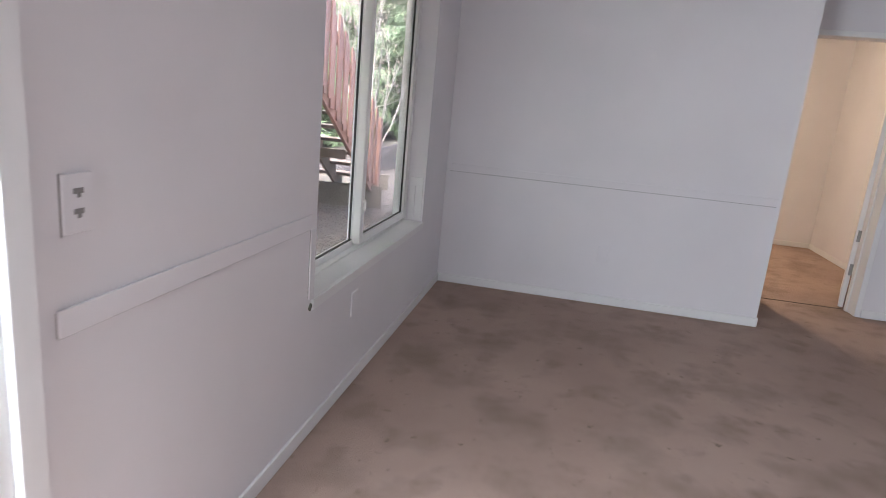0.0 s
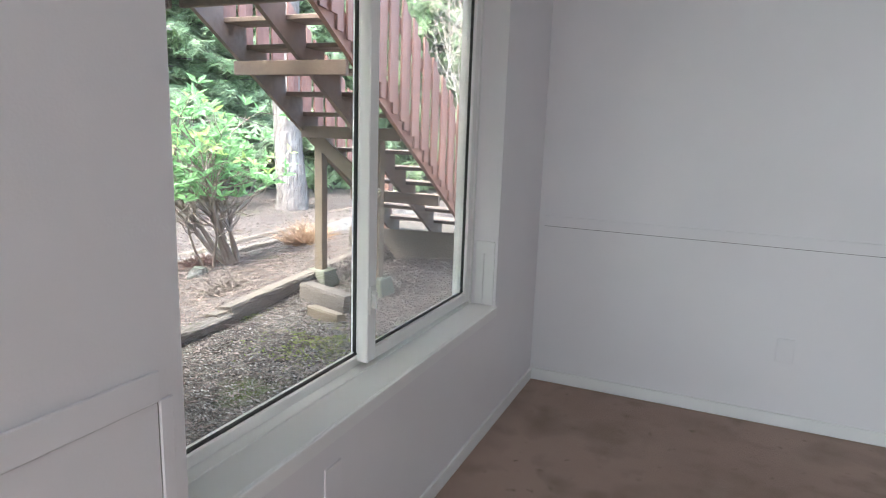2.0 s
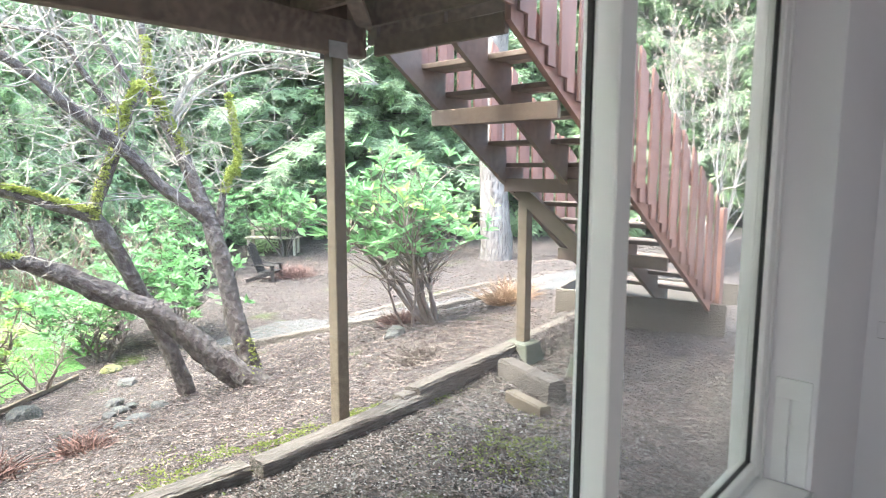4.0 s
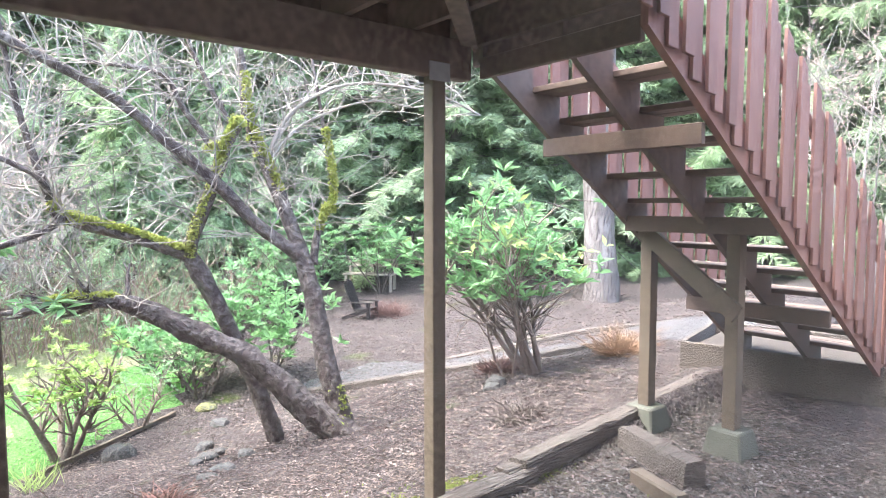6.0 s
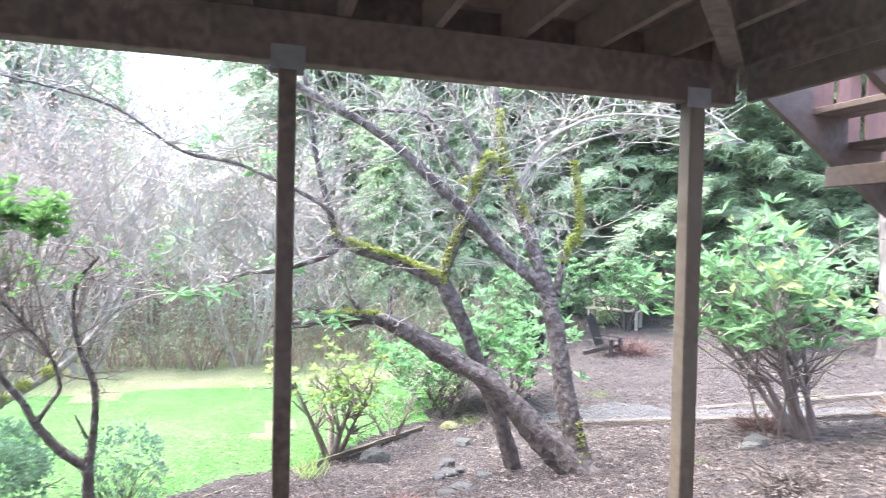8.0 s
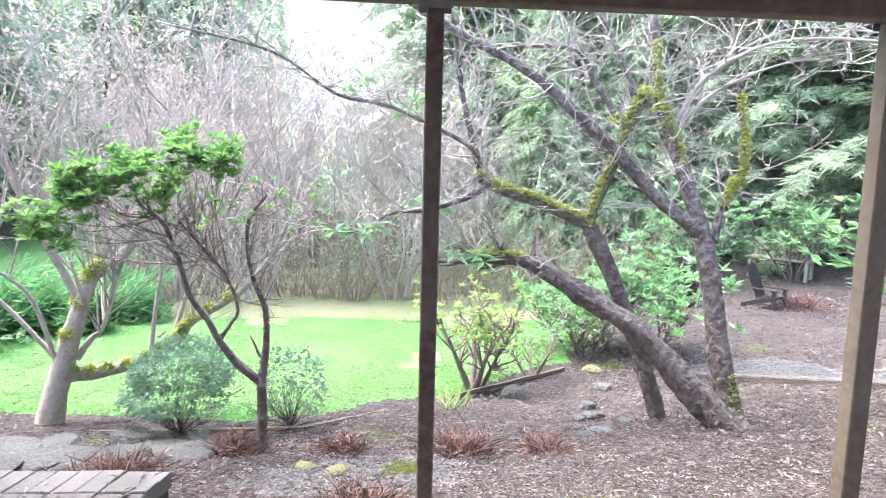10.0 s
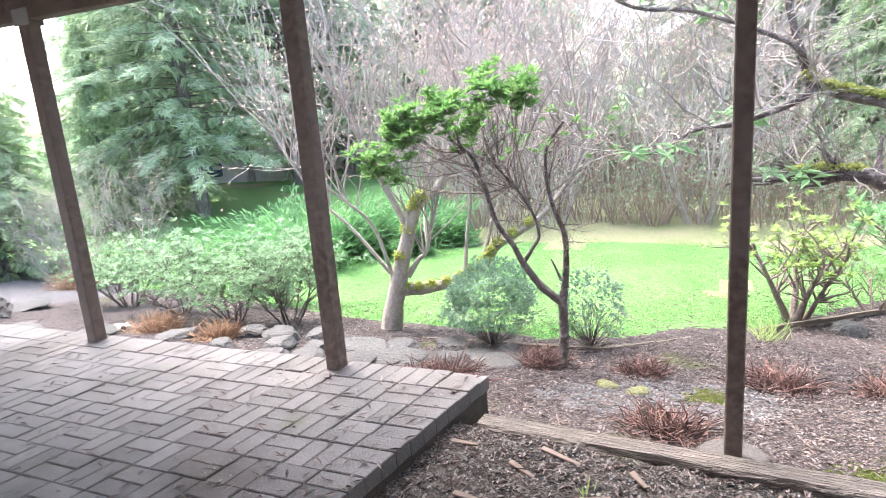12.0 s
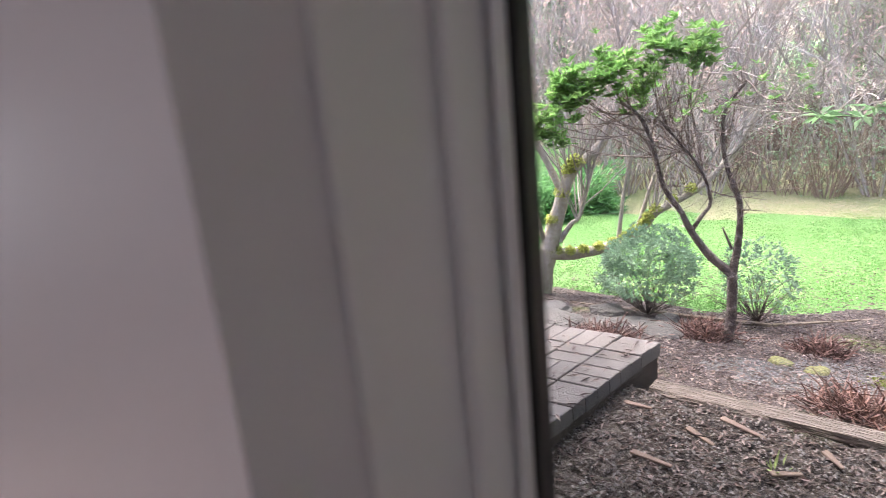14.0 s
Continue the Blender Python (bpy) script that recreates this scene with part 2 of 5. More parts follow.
# ---- window_1: fixed light and inner sliding sash ----
win = setting(new("window_1"), "large white vinyl sliding window with black glazing seals", "window")
fr = boxes("window_frame", VINYL, [
    (-0.63, WY0, WZ0, -0.497, WY0 + 0.003, WZ1), (-0.567, WY0 + 0.003, WZ0, -0.556, WY0 + 0.010, WZ1), (-0.622, WY0 + 0.003, WZ0, -0.567, WY0 + 0.006, WZ1), (-0.60, WY0 + 0.008, WZ0 + 0.02, -0.588, WY0 + 0.012, WZ1), (-0.62, WY0 + 0.008, WZ0 + 0.02, -0.60, WY0 + 0.010, WZ1),
    (-0.645, WY1 - 0.02, WZ0, -0.56, WY1, WZ1), (-0.645, WY0 + 0.014, WZ0, -0.56, WY1 - 0.02, 0.562), (-0.645, WY0 + 0.014, 0.562, -0.606, 2.60, 0.592), (-0.575, WY0 + 0.02, 0.562, -0.562, WY1 - 0.02, 0.567),
    (-0.645, WY0 + 0.014, WZ1 - 0.04, -0.56, WY1 - 0.02, WZ1), (-0.643, 2.597, 0.592, -0.607, 2.64, WZ1 - 0.04)], win, bev=0.0018)
boxes("glazing_seal", SEAL, [(-0.614, WY0 + 0.009, 0.597, -0.601, WY0 + 0.015, WZ1 - 0.045), (-0.632, 2.590, 0.597, -0.623, 2.597, WZ1 - 0.045), (-0.628, WY0 + 0.015, 0.592, -0.616, 2.597, 0.596)], win, "black rubber glazing seal")
sash = boxes("sash", VINYL, [(-0.603, 2.566, 0.58, -0.563, 2.617, WZ1 - 0.045), (-0.603, 3.377, 0.58, -0.563, 3.424, WZ1 - 0.045), (-0.603, 2.617, 0.58, -0.563, 3.377, 0.620), (-0.603, 2.617, WZ1 - 0.09, -0.563, 3.377, WZ1 - 0.045)], win, bev=0.003)
boxes("sash_seal", SEAL, [(-0.586, 2.617, 0.62, -0.578, 2.621, WZ1 - 0.09), (-0.586, 3.371, 0.62, -0.576, 3.377, WZ1 - 0.09), (-0.586, 2.617, 0.62, -0.577, 3.377, 0.625)], sash, "black rubber seal")
latch = boxes("latch", PLASTIC, [(-0.563, 2.572, 0.735, -0.558, 2.602, 0.825)], sash, "small white latch plate", bev=0.002)
bm = bmesh.new()
bmesh.ops.create_cone(bm, cap_ends=True, segments=14, radius1=0.011, radius2=0.009, depth=0.012, matrix=pose(-0.553, 2.588, 0.80, 0, 90, 0))
box(bm, -0.558, 2.584, 0.755, -0.546, 2.592, 0.80)
part("thumb_turn", bm, PLASTIC, sash, "white thumb turn")
for mat, span in ((GLASS, (-0.632, WY0 + 0.004, 0.59, -0.628, 2.60, WZ1 - 0.03)), (GLASS_HAZED, (-0.586, 2.61, 0.612, -0.582, 3.385, WZ1 - 0.07))):
    boxes("pane", mat, [span], win).visible_shadow = False

# ---- door_1: glazed patio door ----
door = setting(new("door_1"), "white framed glazed patio door beside the deck", "door")
boxes("door_frame", VINYL, [(XO, DY0, 0, XW + 0.004, DY0 + 0.06, DZ1), (XO, DY1 - 0.06, 0, XW + 0.004, DY1, DZ1), (XO, DY0 + 0.06, DZ1 - 0.06, XW + 0.004, DY1 - 0.06, DZ1), (XO, DY0 + 0.06, 0.0, XW - 0.03, DY1 - 0.06, 0.05), (-0.62, -0.49, 0.05, -0.55, -0.42, DZ1 - 0.06)], door, bev=0.003)
boxes("casing", TRIM, [(XW, DY1, 0, XW + 0.018, DY1 + 0.062, DZ1 + 0.06), (XW, DY0 - 0.062, 0, XW + 0.018, DY0, DZ1 + 0.06), (XW, DY0, DZ1, XW + 0.018, DY1, DZ1 + 0.06)], door, bev=0.004)
boxes("pane", GLASS, [(-0.60, DY0 + 0.05, 0.04, -0.596, DY1 - 0.05, DZ1 - 0.05)], door).visible_shadow = False

# ---- door_2 to the back room ----
door2 = setting(new("door_2"), "white panel door standing open in the hall doorway", "door")
boxes("door_jamb", TRIM, [(2.70, YH - 0.004, 0, 2.74, YH + 0.184, 2.06), (1.98, YH - 0.004, 0, 2.0, YH + 0.184, 2.06), (2.0, YH - 0.004, 2.02, 2.70, YH + 0.184, 2.06)], door2, bev=0.003)
boxes("door_stop", TRIM, [(2.688, YH + 0.12, 0, 2.70, YH + 0.16, 2.02)], door2)
bm = bmesh.new()
plank(bm, (2.672, YH + 0.19, 1.015), (2.95, YH + 0.88, 1.015), 0.035, 2.0)
bevel(bm, 0.003)
part("door_leaf", bm, TRIM, door2)
for z in (0.28, 0.55, 1.75):
    boxes("hinge", STEEL, [(2.668, YH + 0.176, z, 2.69, YH + 0.187, z + 0.09)], door2, "small dark steel hinge")
setting(boxes("carpet_seam", MORTAR, [(1.998, YH + 0.175, 0, 2.68, YH + 0.181, 0.0035)]), "dark seam between two carpets in the doorway", "trim")


def plate(name, matrix, slots, label):
    """A wall plate seen along +x, with toggles or sockets."""
    p = tagged(new(name), label, "wall plate")
    p.matrix_world = matrix
    boxes("cover", PAINT, [(0, -0.037, -0.056, 0.006, 0.037, 0.056)], p, bev=0.002)
    for z in slots:
        bm = bmesh.new()
        box(bm, 0.006, -0.012, z - 0.004, 0.0075, 0.012, z + 0.006)
        box(bm, 0.006, -0.004, z - 0.011, 0.009, 0.004, z - 0.002)
        part("socket_slot", bm, LINE_GREY, p, "grey half-painted slot")
    return p


plate("outlet", pose(XW, 0.612, 1.085), (0.022, -0.016), "white painted outlet plate with two dark sockets on the wall")
plate("outlet", pose(XW, 2.205, 0.40), (), "painted-over blank plate low on the wall below the window")
plate("outlet", pose(0.733, YE, 0.365, 0, 0, -90), (), "painted-over blank plate low on the end wall")
# Added, unseen glowing dome that brightens the back room with warm light.
fill_lamp = tagged(new("ceiling_lamp"), "added unseen warm fill lamp under the back room ceiling", "lamp")
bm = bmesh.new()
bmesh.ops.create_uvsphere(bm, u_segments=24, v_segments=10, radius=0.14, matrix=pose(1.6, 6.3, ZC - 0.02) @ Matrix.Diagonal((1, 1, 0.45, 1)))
m_, nt_, b_ = material("fill lamp glow", 0.4)
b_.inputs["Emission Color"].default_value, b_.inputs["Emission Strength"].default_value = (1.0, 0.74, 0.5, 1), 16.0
part("fill_dome", bm, m_, fill_lamp, smooth=True)


def g(x, y):
    """The ground's height: level by the house, falling to the lawn, rising past the stairs."""
    d = -x - 3.2
    z = -0.30 if d < 0 else max(-0.30 - 0.21 * d, -1.25)
    bed = min(max((x + 3.25) / 0.15, 0), 1)
    hill = 0.09 * min(max(y - 4.4, 0), 7) + 0.012 * max(-x - 14, 0)
    flat = 0.13 * min(max((3.4 - y) / 2.4, 0), 1) + 0.06 * min(max(y - 6.2, 0), 3)
    return z + hill * (1 - bed) + flat * bed


def lumps(x, y):
    near = 0.022 if -3.1 < x and 0.9 < y < 7 else 0.009
    return noise.noise((x * 0.7, y * 0.7, 0)) * 0.05 + noise.noise((x * 3, y * 3, 5)) * 0.018 + noise.noise((x * 11, y * 8, 9)) * near


def ground_mesh():
    bm = bmesh.new()
    xs = list(np.arange(-0.5, -3.3, -0.05)) + list(np.arange(-3.3, -9, -0.12)) + list(np.arange(-9, -24, -0.5)) + list(np.arange(-24, -400, -25))
    ys = list(np.arange(-260, -14, 20)) + list(np.arange(-14, -3, 0.5)) + list(np.arange(-3, 0.8, 0.12)) + list(np.arange(0.8, 6, 0.05)) + list(np.arange(6, 9, 0.12)) + list(np.arange(9, 20, 0.5)) + list(np.arange(20, 280, 20))
    grid = []
    for x in xs:
        row = []
        for y in ys:
            row.append(bm.verts.new((x, y, g(x, y) + lumps(x, y))))
        grid.append(row)
    for i in range(len(xs) - 1):
        for j in range(len(ys) - 1):
            bm.faces.new((grid[i][j], grid[i + 1][j], grid[i + 1][j + 1], grid[i][j + 1]))
    bmesh.ops.recalc_face_normals(bm, faces=bm.faces)
    return bm
# ---- upper deck ----
BX = -3.31
ZB = 2.075
updeck = tagged(new("upper_deck"), "weathered brown timber balcony deck over the patio", "deck")
bm = bmesh.new()
box(bm, BX - 0.045, -6.4, ZB, BX + 0.045, 4.41, ZB + 0.215)
bevel(bm, 0.006)
part("beam", bm, WOOD_DARK, updeck)
jm = None
for k in range(27):
    y = 4.02 - 0.405 * k
    bm = bmesh.new()
    box(bm, -3.5, -0.019, 0, -0.72, 0.019, 0.185)
    o = part("joist", bm, WOOD_DARK, updeck) if jm is None else new("joist", jm)
    jm, o.parent, o.location = o.data, updeck, (0, y, ZB + 0.217)
boxes("rim_joist", WOOD_DARK, [(-3.5, 4.44, ZB + 0.20, -0.72, 4.48, ZB + 0.40)], updeck, bev=0.003)
boxes("fascia", WOOD_DARK, [(-3.54, -6.4, ZB + 0.20, -3.502, 4.48, ZB + 0.40)], updeck, bev=0.003)
bm = bmesh.new()
plank(bm, (-3.3, 4.43, ZB + 0.20), (-1.35, 2.45, ZB + 0.20), 0.09, 0.035)
part("brace", bm, WOOD_DARK, updeck)
pm = None
for k in range(20):
    bm = bmesh.new()
    box(bm, -0.0685, -6.4, 0, 0.0685, 4.5, 0.036)
    o = part("deck_board", bm, WOOD_DARK, updeck) if pm is None else new("deck_board", pm)
    pm, o.parent, o.location = o.data, updeck, (-0.80 - 0.144 * k, 0, ZB + 0.404)

POSTS = ((4.18, -0.45), (2.16, -0.36), (0.10, -0.06), (-1.875, -0.06), (-3.87, -0.06), (-5.85, -0.06))
for y, z in POSTS:
    p = tagged(new("post"), "square dark-stained timber post carrying the balcony beam", "post", "porch posts")
    p.location = (BX, y, 0)
    bm = bmesh.new()
    w = 0.037 if z < -0.3 and y < 3 else 0.045
    box(bm, -w, -w, z, w, w, ZB)
    bevel(bm, 0.006)
    part("shaft", bm, WOOD_POST if y > 4 else WOOD_DARK, p)
    for sx in (-0.0478, 0.0478):
        boxes("cap_plate", STEEL, [(sx - 0.0022, -0.07, ZB - 0.03, sx + 0.0022, 0.07, ZB + 0.07)], p, "grey steel plate of the post cap")
f = tagged(new("footing"), "round concrete footing under a porch post", "footing")
bm = bmesh.new()
bmesh.ops.create_cone(bm, cap_ends=True, segments=28, radius1=0.17, radius2=0.15, depth=0.18, matrix=pose(BX - 0.02, 2.16, -0.36))
bevel(bm, 0.012)
part("disc", bm, STONE_GREY, f)

# ---- stairs ----
NST, RISE, RUN, SY, SZ = 12, 0.169, 0.2495, 4.935, 2.065
stairs = tagged(new("stairs"), "open-riser brown timber garden stairs from the balcony", "stairs")


def stringer():
    bm = bmesh.new()
    top = [(4.5, 2.30)]
    for i in range(NST):
        z = SZ - RISE * i
        top += [(SY + RUN * i - 0.02, z + (RISE if i else 0.235)), (SY + RUN * i - 0.02, z)]
    end = SY + RUN * NST - 0.02
    top += [(end, SZ - RISE * (NST - 1)), (end, 0.03), (7.75, 0.03), (4.5, 2.195)]
    face = bm.faces.new([bm.verts.new((0, y, z)) for y, z in top])
    r = bmesh.ops.extrude_face_region(bm, geom=[face])
    bmesh.ops.translate(bm, vec=(0.04, 0, 0), verts=[v for v in r["geom"] if isinstance(v, bmesh.types.BMVert)])
    bmesh.ops.recalc_face_normals(bm, faces=bm.faces)
    return bm


me = None
for x in (-3.31, -2.72):
    o = part("stringer", stringer(), WOOD_DARK, stairs) if me is None else new("stringer", me)
    me, o.parent, o.location = o.data, stairs, (x, 0, 0)
bm = bmesh.new()
face = bm.faces.new([bm.verts.new((-2.225, y, z)) for y, z in ((4.485, 2.16), (7.72, 0.03), (7.98, 0.03), (7.98, 0.10), (4.485, 2.40))])
r = bmesh.ops.extrude_face_region(bm, geom=[face])
bmesh.ops.translate(bm, vec=(0.04, 0, 0), verts=[v for v in r["geom"] if isinstance(v, bmesh.types.BMVert)])
bmesh.ops.recalc_face_normals(bm, faces=bm.faces)
part("stringer", bm, WOOD_RED, stairs, "straight red-brown stringer carrying the slats")
me = None
for i in range(NST):
    for dy in (0.0, 0.135):
        bm = bmesh.new()
        box(bm, -3.316, 0, 0, -2.229, 0.122, 0.036)
        bevel(bm, 0.004)
        o = part("tread", bm, WOOD_DARK, stairs) if me is None else new("tread", me)
        me, o.parent, o.location = o.data, stairs, (0, SY + RUN * i - 0.01 + dy, SZ - RISE * i + 0.002)
for y, z, h in ((4.51, 2.10, 0.115), (5.05, 1.68, 0.11), (5.93, 1.19, 0.11), (6.79, 0.53, 0.11)):
    bm = bmesh.new()
    plank(bm, (-3.29, y, z + h / 2), (-2.228, y, z + h / 2), 0.038, h)
    bevel(bm, 0.004)
    part("cross_board", bm, WOOD_MID, stairs)
boxes("ledger", WOOD_DARK, [(-3.40, 4.535, 2.19, -2.23, 4.573, 2.40)], stairs, bev=0.003)


def slat_mesh(length):
    bm = bmesh.new()
    v = box(bm, -0.01, -0.041, 0, 0.01, 0.041, length)
    for q in v:
        q.co.z -= (0.1 if q.co.z < 0.1 else 0.62) * q.co.y
    bevel(bm, 0.002)
    return mesh_of(bm, "slat", WOOD_RED)


slat = slat_mesh(0.97)
for x, n, side in ((-2.17, 32, 1), (-3.40, 31, -1)):
    rail = tagged(new("stair_railing"), "red-brown stained board railing along the garden stairs", "railing", "stair railings")
    for k in range(n):
        y = 4.44 + 0.104 * k
        o = new("slat", slat)
        o.parent, o.location = rail, (x + 0.021 * (k % 2) * side, y, 2.23 - 0.655 * (y - 4.44) + 0.012 * math.sin(k * 2.3) + 0.03 * (k % 2) + (0.14 if side < 0 else 0))
        o.rotation_euler = (0.012 * math.sin(k * 1.7), 0, 0.02 * math.sin(k * 3.1))
    for lift in (0.14, 0.80):
        bm = bmesh.new()
        c = x - 0.026 * side
        plank(bm, (c, 4.40, 2.27 + lift), (c, 7.70, 2.27 + lift - 0.655 * 3.3), 0.022, 0.085)
        bevel(bm, 0.003)
        part("rail", bm, WOOD_RED, rail)
    bm = bmesh.new()
    box(bm, x - 0.045, 7.78, -0.05, x + 0.045, 7.87, 1.02)
    bevel(bm, 0.004)
    part("newel", bm, WOOD_RED, rail)

for x, top in ((-3.22, 1.25), (-2.57, 1.25)):
    p = tagged(new("stair_post"), "square treated timber post under the stairs on a concrete pier", "post", "stair posts")
    p.location = (x, 6.13, 0)
    bm = bmesh.new()
    box(bm, -0.045, -0.045, -0.12, 0.045, 0.045, top)
    bevel(bm, 0.004)
    part("shaft", bm, WOOD_POST, p)
    bm = bmesh.new()
    r = bmesh.ops.create_cone(bm, cap_ends=True, segments=4, radius1=0.21, radius2=0.15, depth=0.24, matrix=pose(0, 0, -0.24, 0, 0, 45))
    bevel(bm, 0.012)
    part("pier", bm, CONCRETE, p, "mossy concrete pier block")
bm = bmesh.new()
plank(bm, (-3.27, 6.065, 1.22), (-2.52, 6.065, 0.66), 0.038, 0.125)
tagged(part("stair_brace", bm, WOOD_POST), "diagonal timber brace between the stair posts", "brace")

land = tagged(new("stair_landing"), "grey timber box edging at the foot of the stairs", "landing")
for a, b in (((-3.69, 7.40, -0.09), (-2.05, 7.77, -0.09)), ((-3.69, 7.44, -0.09), (-3.95, 8.5, -0.07)), ((-3.95, 8.5, -0.07), (-2.3, 8.9, -0.07))):
    bm = bmesh.new()
    plank(bm, a, b, 0.045, 0.4)
    bevel(bm, 0.006)
    part("edge_board", bm, TIMBER, land)
bm = bmesh.new()
plank(bm, (-2.95, 7.62, -0.1), (-3.15, 8.7, -0.1), 1.4, 0.3)
part("fill", bm, MORTAR, land)


def old_timber(name, a, b, size, label, mat=None, dip=0.0):
    """A squared log with worn, wavy edges."""
    a, b = Vector(a), Vector(b)
    bm = bmesh.new()
    n = max(8, int((b - a).length / 0.09))
    d = (b - a).normalized()
    side, up = d.cross(Vector((0, 0, 1))).normalized(), Vector((0, 0, 1))
    prof = [(-1, -1), (-0.9, 0.75), (-0.7, 0.95), (0.7, 0.97), (0.93, 0.72), (1, -1)]
    rings = []
    for i in range(n + 1):
        c = a.lerp(b, i / n)
        ring = []
        for k, (u, v) in enumerate(prof):
            w = noise.noise((c.x * 4 + k * 7.1, c.y * 4, 3)) * 0.014 + noise.noise((c.x * 14 + k * 3, c.y * 14, 8)) * 0.005
            ring.append(bm.verts.new(c + side * (u * size / 2 + w) + up * (v * size / 2 - size / 2 + w * 0.8)))
        rings.append(ring)
    for i in range(n):
        for k in range(6):
            bm.faces.new((rings[i][k], rings[i + 1][k], rings[i + 1][(k + 1) % 6], rings[i][(k + 1) % 6]))
    bm.faces.new(rings[0]), bm.faces.new(rings[-1])
    bmesh.ops.recalc_face_normals(bm, faces=bm.faces)
    return tagged(part(name, bm, mat or TIMBER), label, "timber", "garden edging timbers")


WT = "weathered grey landscape timber with cracks edging the soil bed"
old_timber("landscape_timber", (-3.16, 1.02, -0.155), (-3.13, 3.38, -0.235), 0.15, WT)
old_timber("landscape_timber", (-3.12, 3.44, -0.235), (-3.16, 4.80, -0.215), 0.15, WT)
old_timber("landscape_timber", (-3.20, 4.60, -0.20), (-3.22, 5.02, -0.19), 0.13, "mossy short end of a landscape timber")
old_timber("landscape_timber", (-3.18, 4.72, -0.165), (-3.38, 7.30, -0.09), 0.14, WT)
old_timber("loose_timber", (-3.08, 5.70, -0.15), (-2.46, 5.48, -0.15), 0.17, "short weathered timber lying beside the stair pier")
old_timber("split_log", (-2.72, 5.27, -0.215), (-2.36, 5.18, -0.225), 0.1, "split orange-brown log lying on the soil", WOOD_POST)
for a, b in (((-5.55, -0.5, -0.78), (-5.75, 1.2, -0.82)), ((-5.75, 1.2, -0.82), (-7.4, 2.5, -1.16)), ((-7.4, 2.5, -1.16), (-8.7, 4.2, -1.22))):
    old_timber("lawn_edging", a, b, 0.045, "thin pale timber edging along the lawn", WOOD_POST)
for a, b in (((-8.2, 5.7, -1.10), (-5.95, 7.9, -0.50)), ((-5.95, 7.9, -0.50), (-5.0, 8.9, -0.2)), ((-8.1, 7.5, -1.02), (-6.5, 9.6, -0.48)), ((-6.5, 9.6, -0.48), (-4.4, 10.2, -0.02))):
    old_timber("path_edging", a, b, 0.12, "timber board edging the gravel path")

# ---- brick patio ----
PX0, PX1, PZ = -3.40, -0.68, -0.04


def skew(x, y):
    return y + 0.958 - 0.17 * (x + 3.217)


patio = setting(new("patio_floor"), "raised patio of grey-brown brick pavers in basket weave", "patio")
bm = bmesh.new()
lo, hi = -7.5, -0.015
vs = [bm.verts.new((x, skew(x, y), z)) for z in (-0.55, PZ - 0.012) for x, y in ((PX0 + 0.01, lo), (PX1, lo), (PX1, hi), (PX0 + 0.01, hi))]
for q in ((0, 1, 2, 3), (7, 6, 5, 4), (0, 4, 5, 1), (1, 5, 6, 2), (2, 6, 7, 3), (3, 7, 4, 0)):
    bm.faces.new([vs[i] for i in q])
bmesh.ops.recalc_face_normals(bm, faces=bm.faces)
part("bed", bm, MORTAR, patio)
# ---- ground cover ----
def field(nt, scale, lo, hi, detail=4.0):
    geo, n, r = nt.nodes.new("ShaderNodeNewGeometry"), nt.nodes.new("ShaderNodeTexNoise"), nt.nodes.new("ShaderNodeMapRange")
    n.inputs["Scale"].default_value, n.inputs["Detail"].default_value = scale, detail
    r.inputs["From Min"].default_value, r.inputs["From Max"].default_value = lo, hi
    nt.links.new(geo.outputs["Position"], n.inputs["Vector"])
    nt.links.new(n.outputs["Fac"], r.inputs["Value"])
    return r.outputs["Result"]


def earth(name, a, b, c, d, moss=0.0):
    m, nt, bs = material(name, 0.95)
    col = mix_noise(nt, field(nt, 1.3, 0.35, 0.65), a, b)
    col = mix_noise(nt, field(nt, 18.0, 0.46, 0.62, 8.0), col, c)
    fine = field(nt, 70.0, 0.55, 0.64, 3.0)
    col = mix_noise(nt, fine, col, d)
    if moss:
        col = mix_noise(nt, field(nt, 0.9, 0.62, 0.72), col, (0.11, 0.13, 0.04))
    nt.links.new(col, bs.inputs["Base Color"])
    bump(nt, bs, field(nt, 22.0, 0.3, 0.7, 8.0), 1.0, 0.06)
    return m


SOIL = earth("mulched soil", (0.064, 0.049, 0.045), (0.1, 0.081, 0.076), (0.04, 0.03, 0.027), (0.27, 0.235, 0.225), moss=1)
DAMP = earth("dark soil by the house", (0.078, 0.064, 0.052), (0.115, 0.096, 0.08), (0.032, 0.026, 0.022), (0.27, 0.25, 0.23), moss=1)
GRAVEL = earth("grey gravel", (0.125, 0.12, 0.12), (0.165, 0.16, 0.16), (0.08, 0.076, 0.075), (0.3, 0.3, 0.3))
TURF = earth("lawn turf", (0.12, 0.31, 0.07), (0.18, 0.36, 0.11), (0.1, 0.27, 0.055), (0.26, 0.38, 0.15))
STRAW = earth("dry lawn edge", (0.26, 0.33, 0.13), (0.36, 0.33, 0.2), (0.2, 0.26, 0.1), (0.45, 0.4, 0.27))
LAWN_Y = (-14, -9, -4, -1.7, 0.56, 2.1, 3.5, 4.8, 6.0)
LAWN_X = (-8.6, -8.2, -7.2, -6.4, -6.05, -7.3, -8.4, -9.7, -12.0)


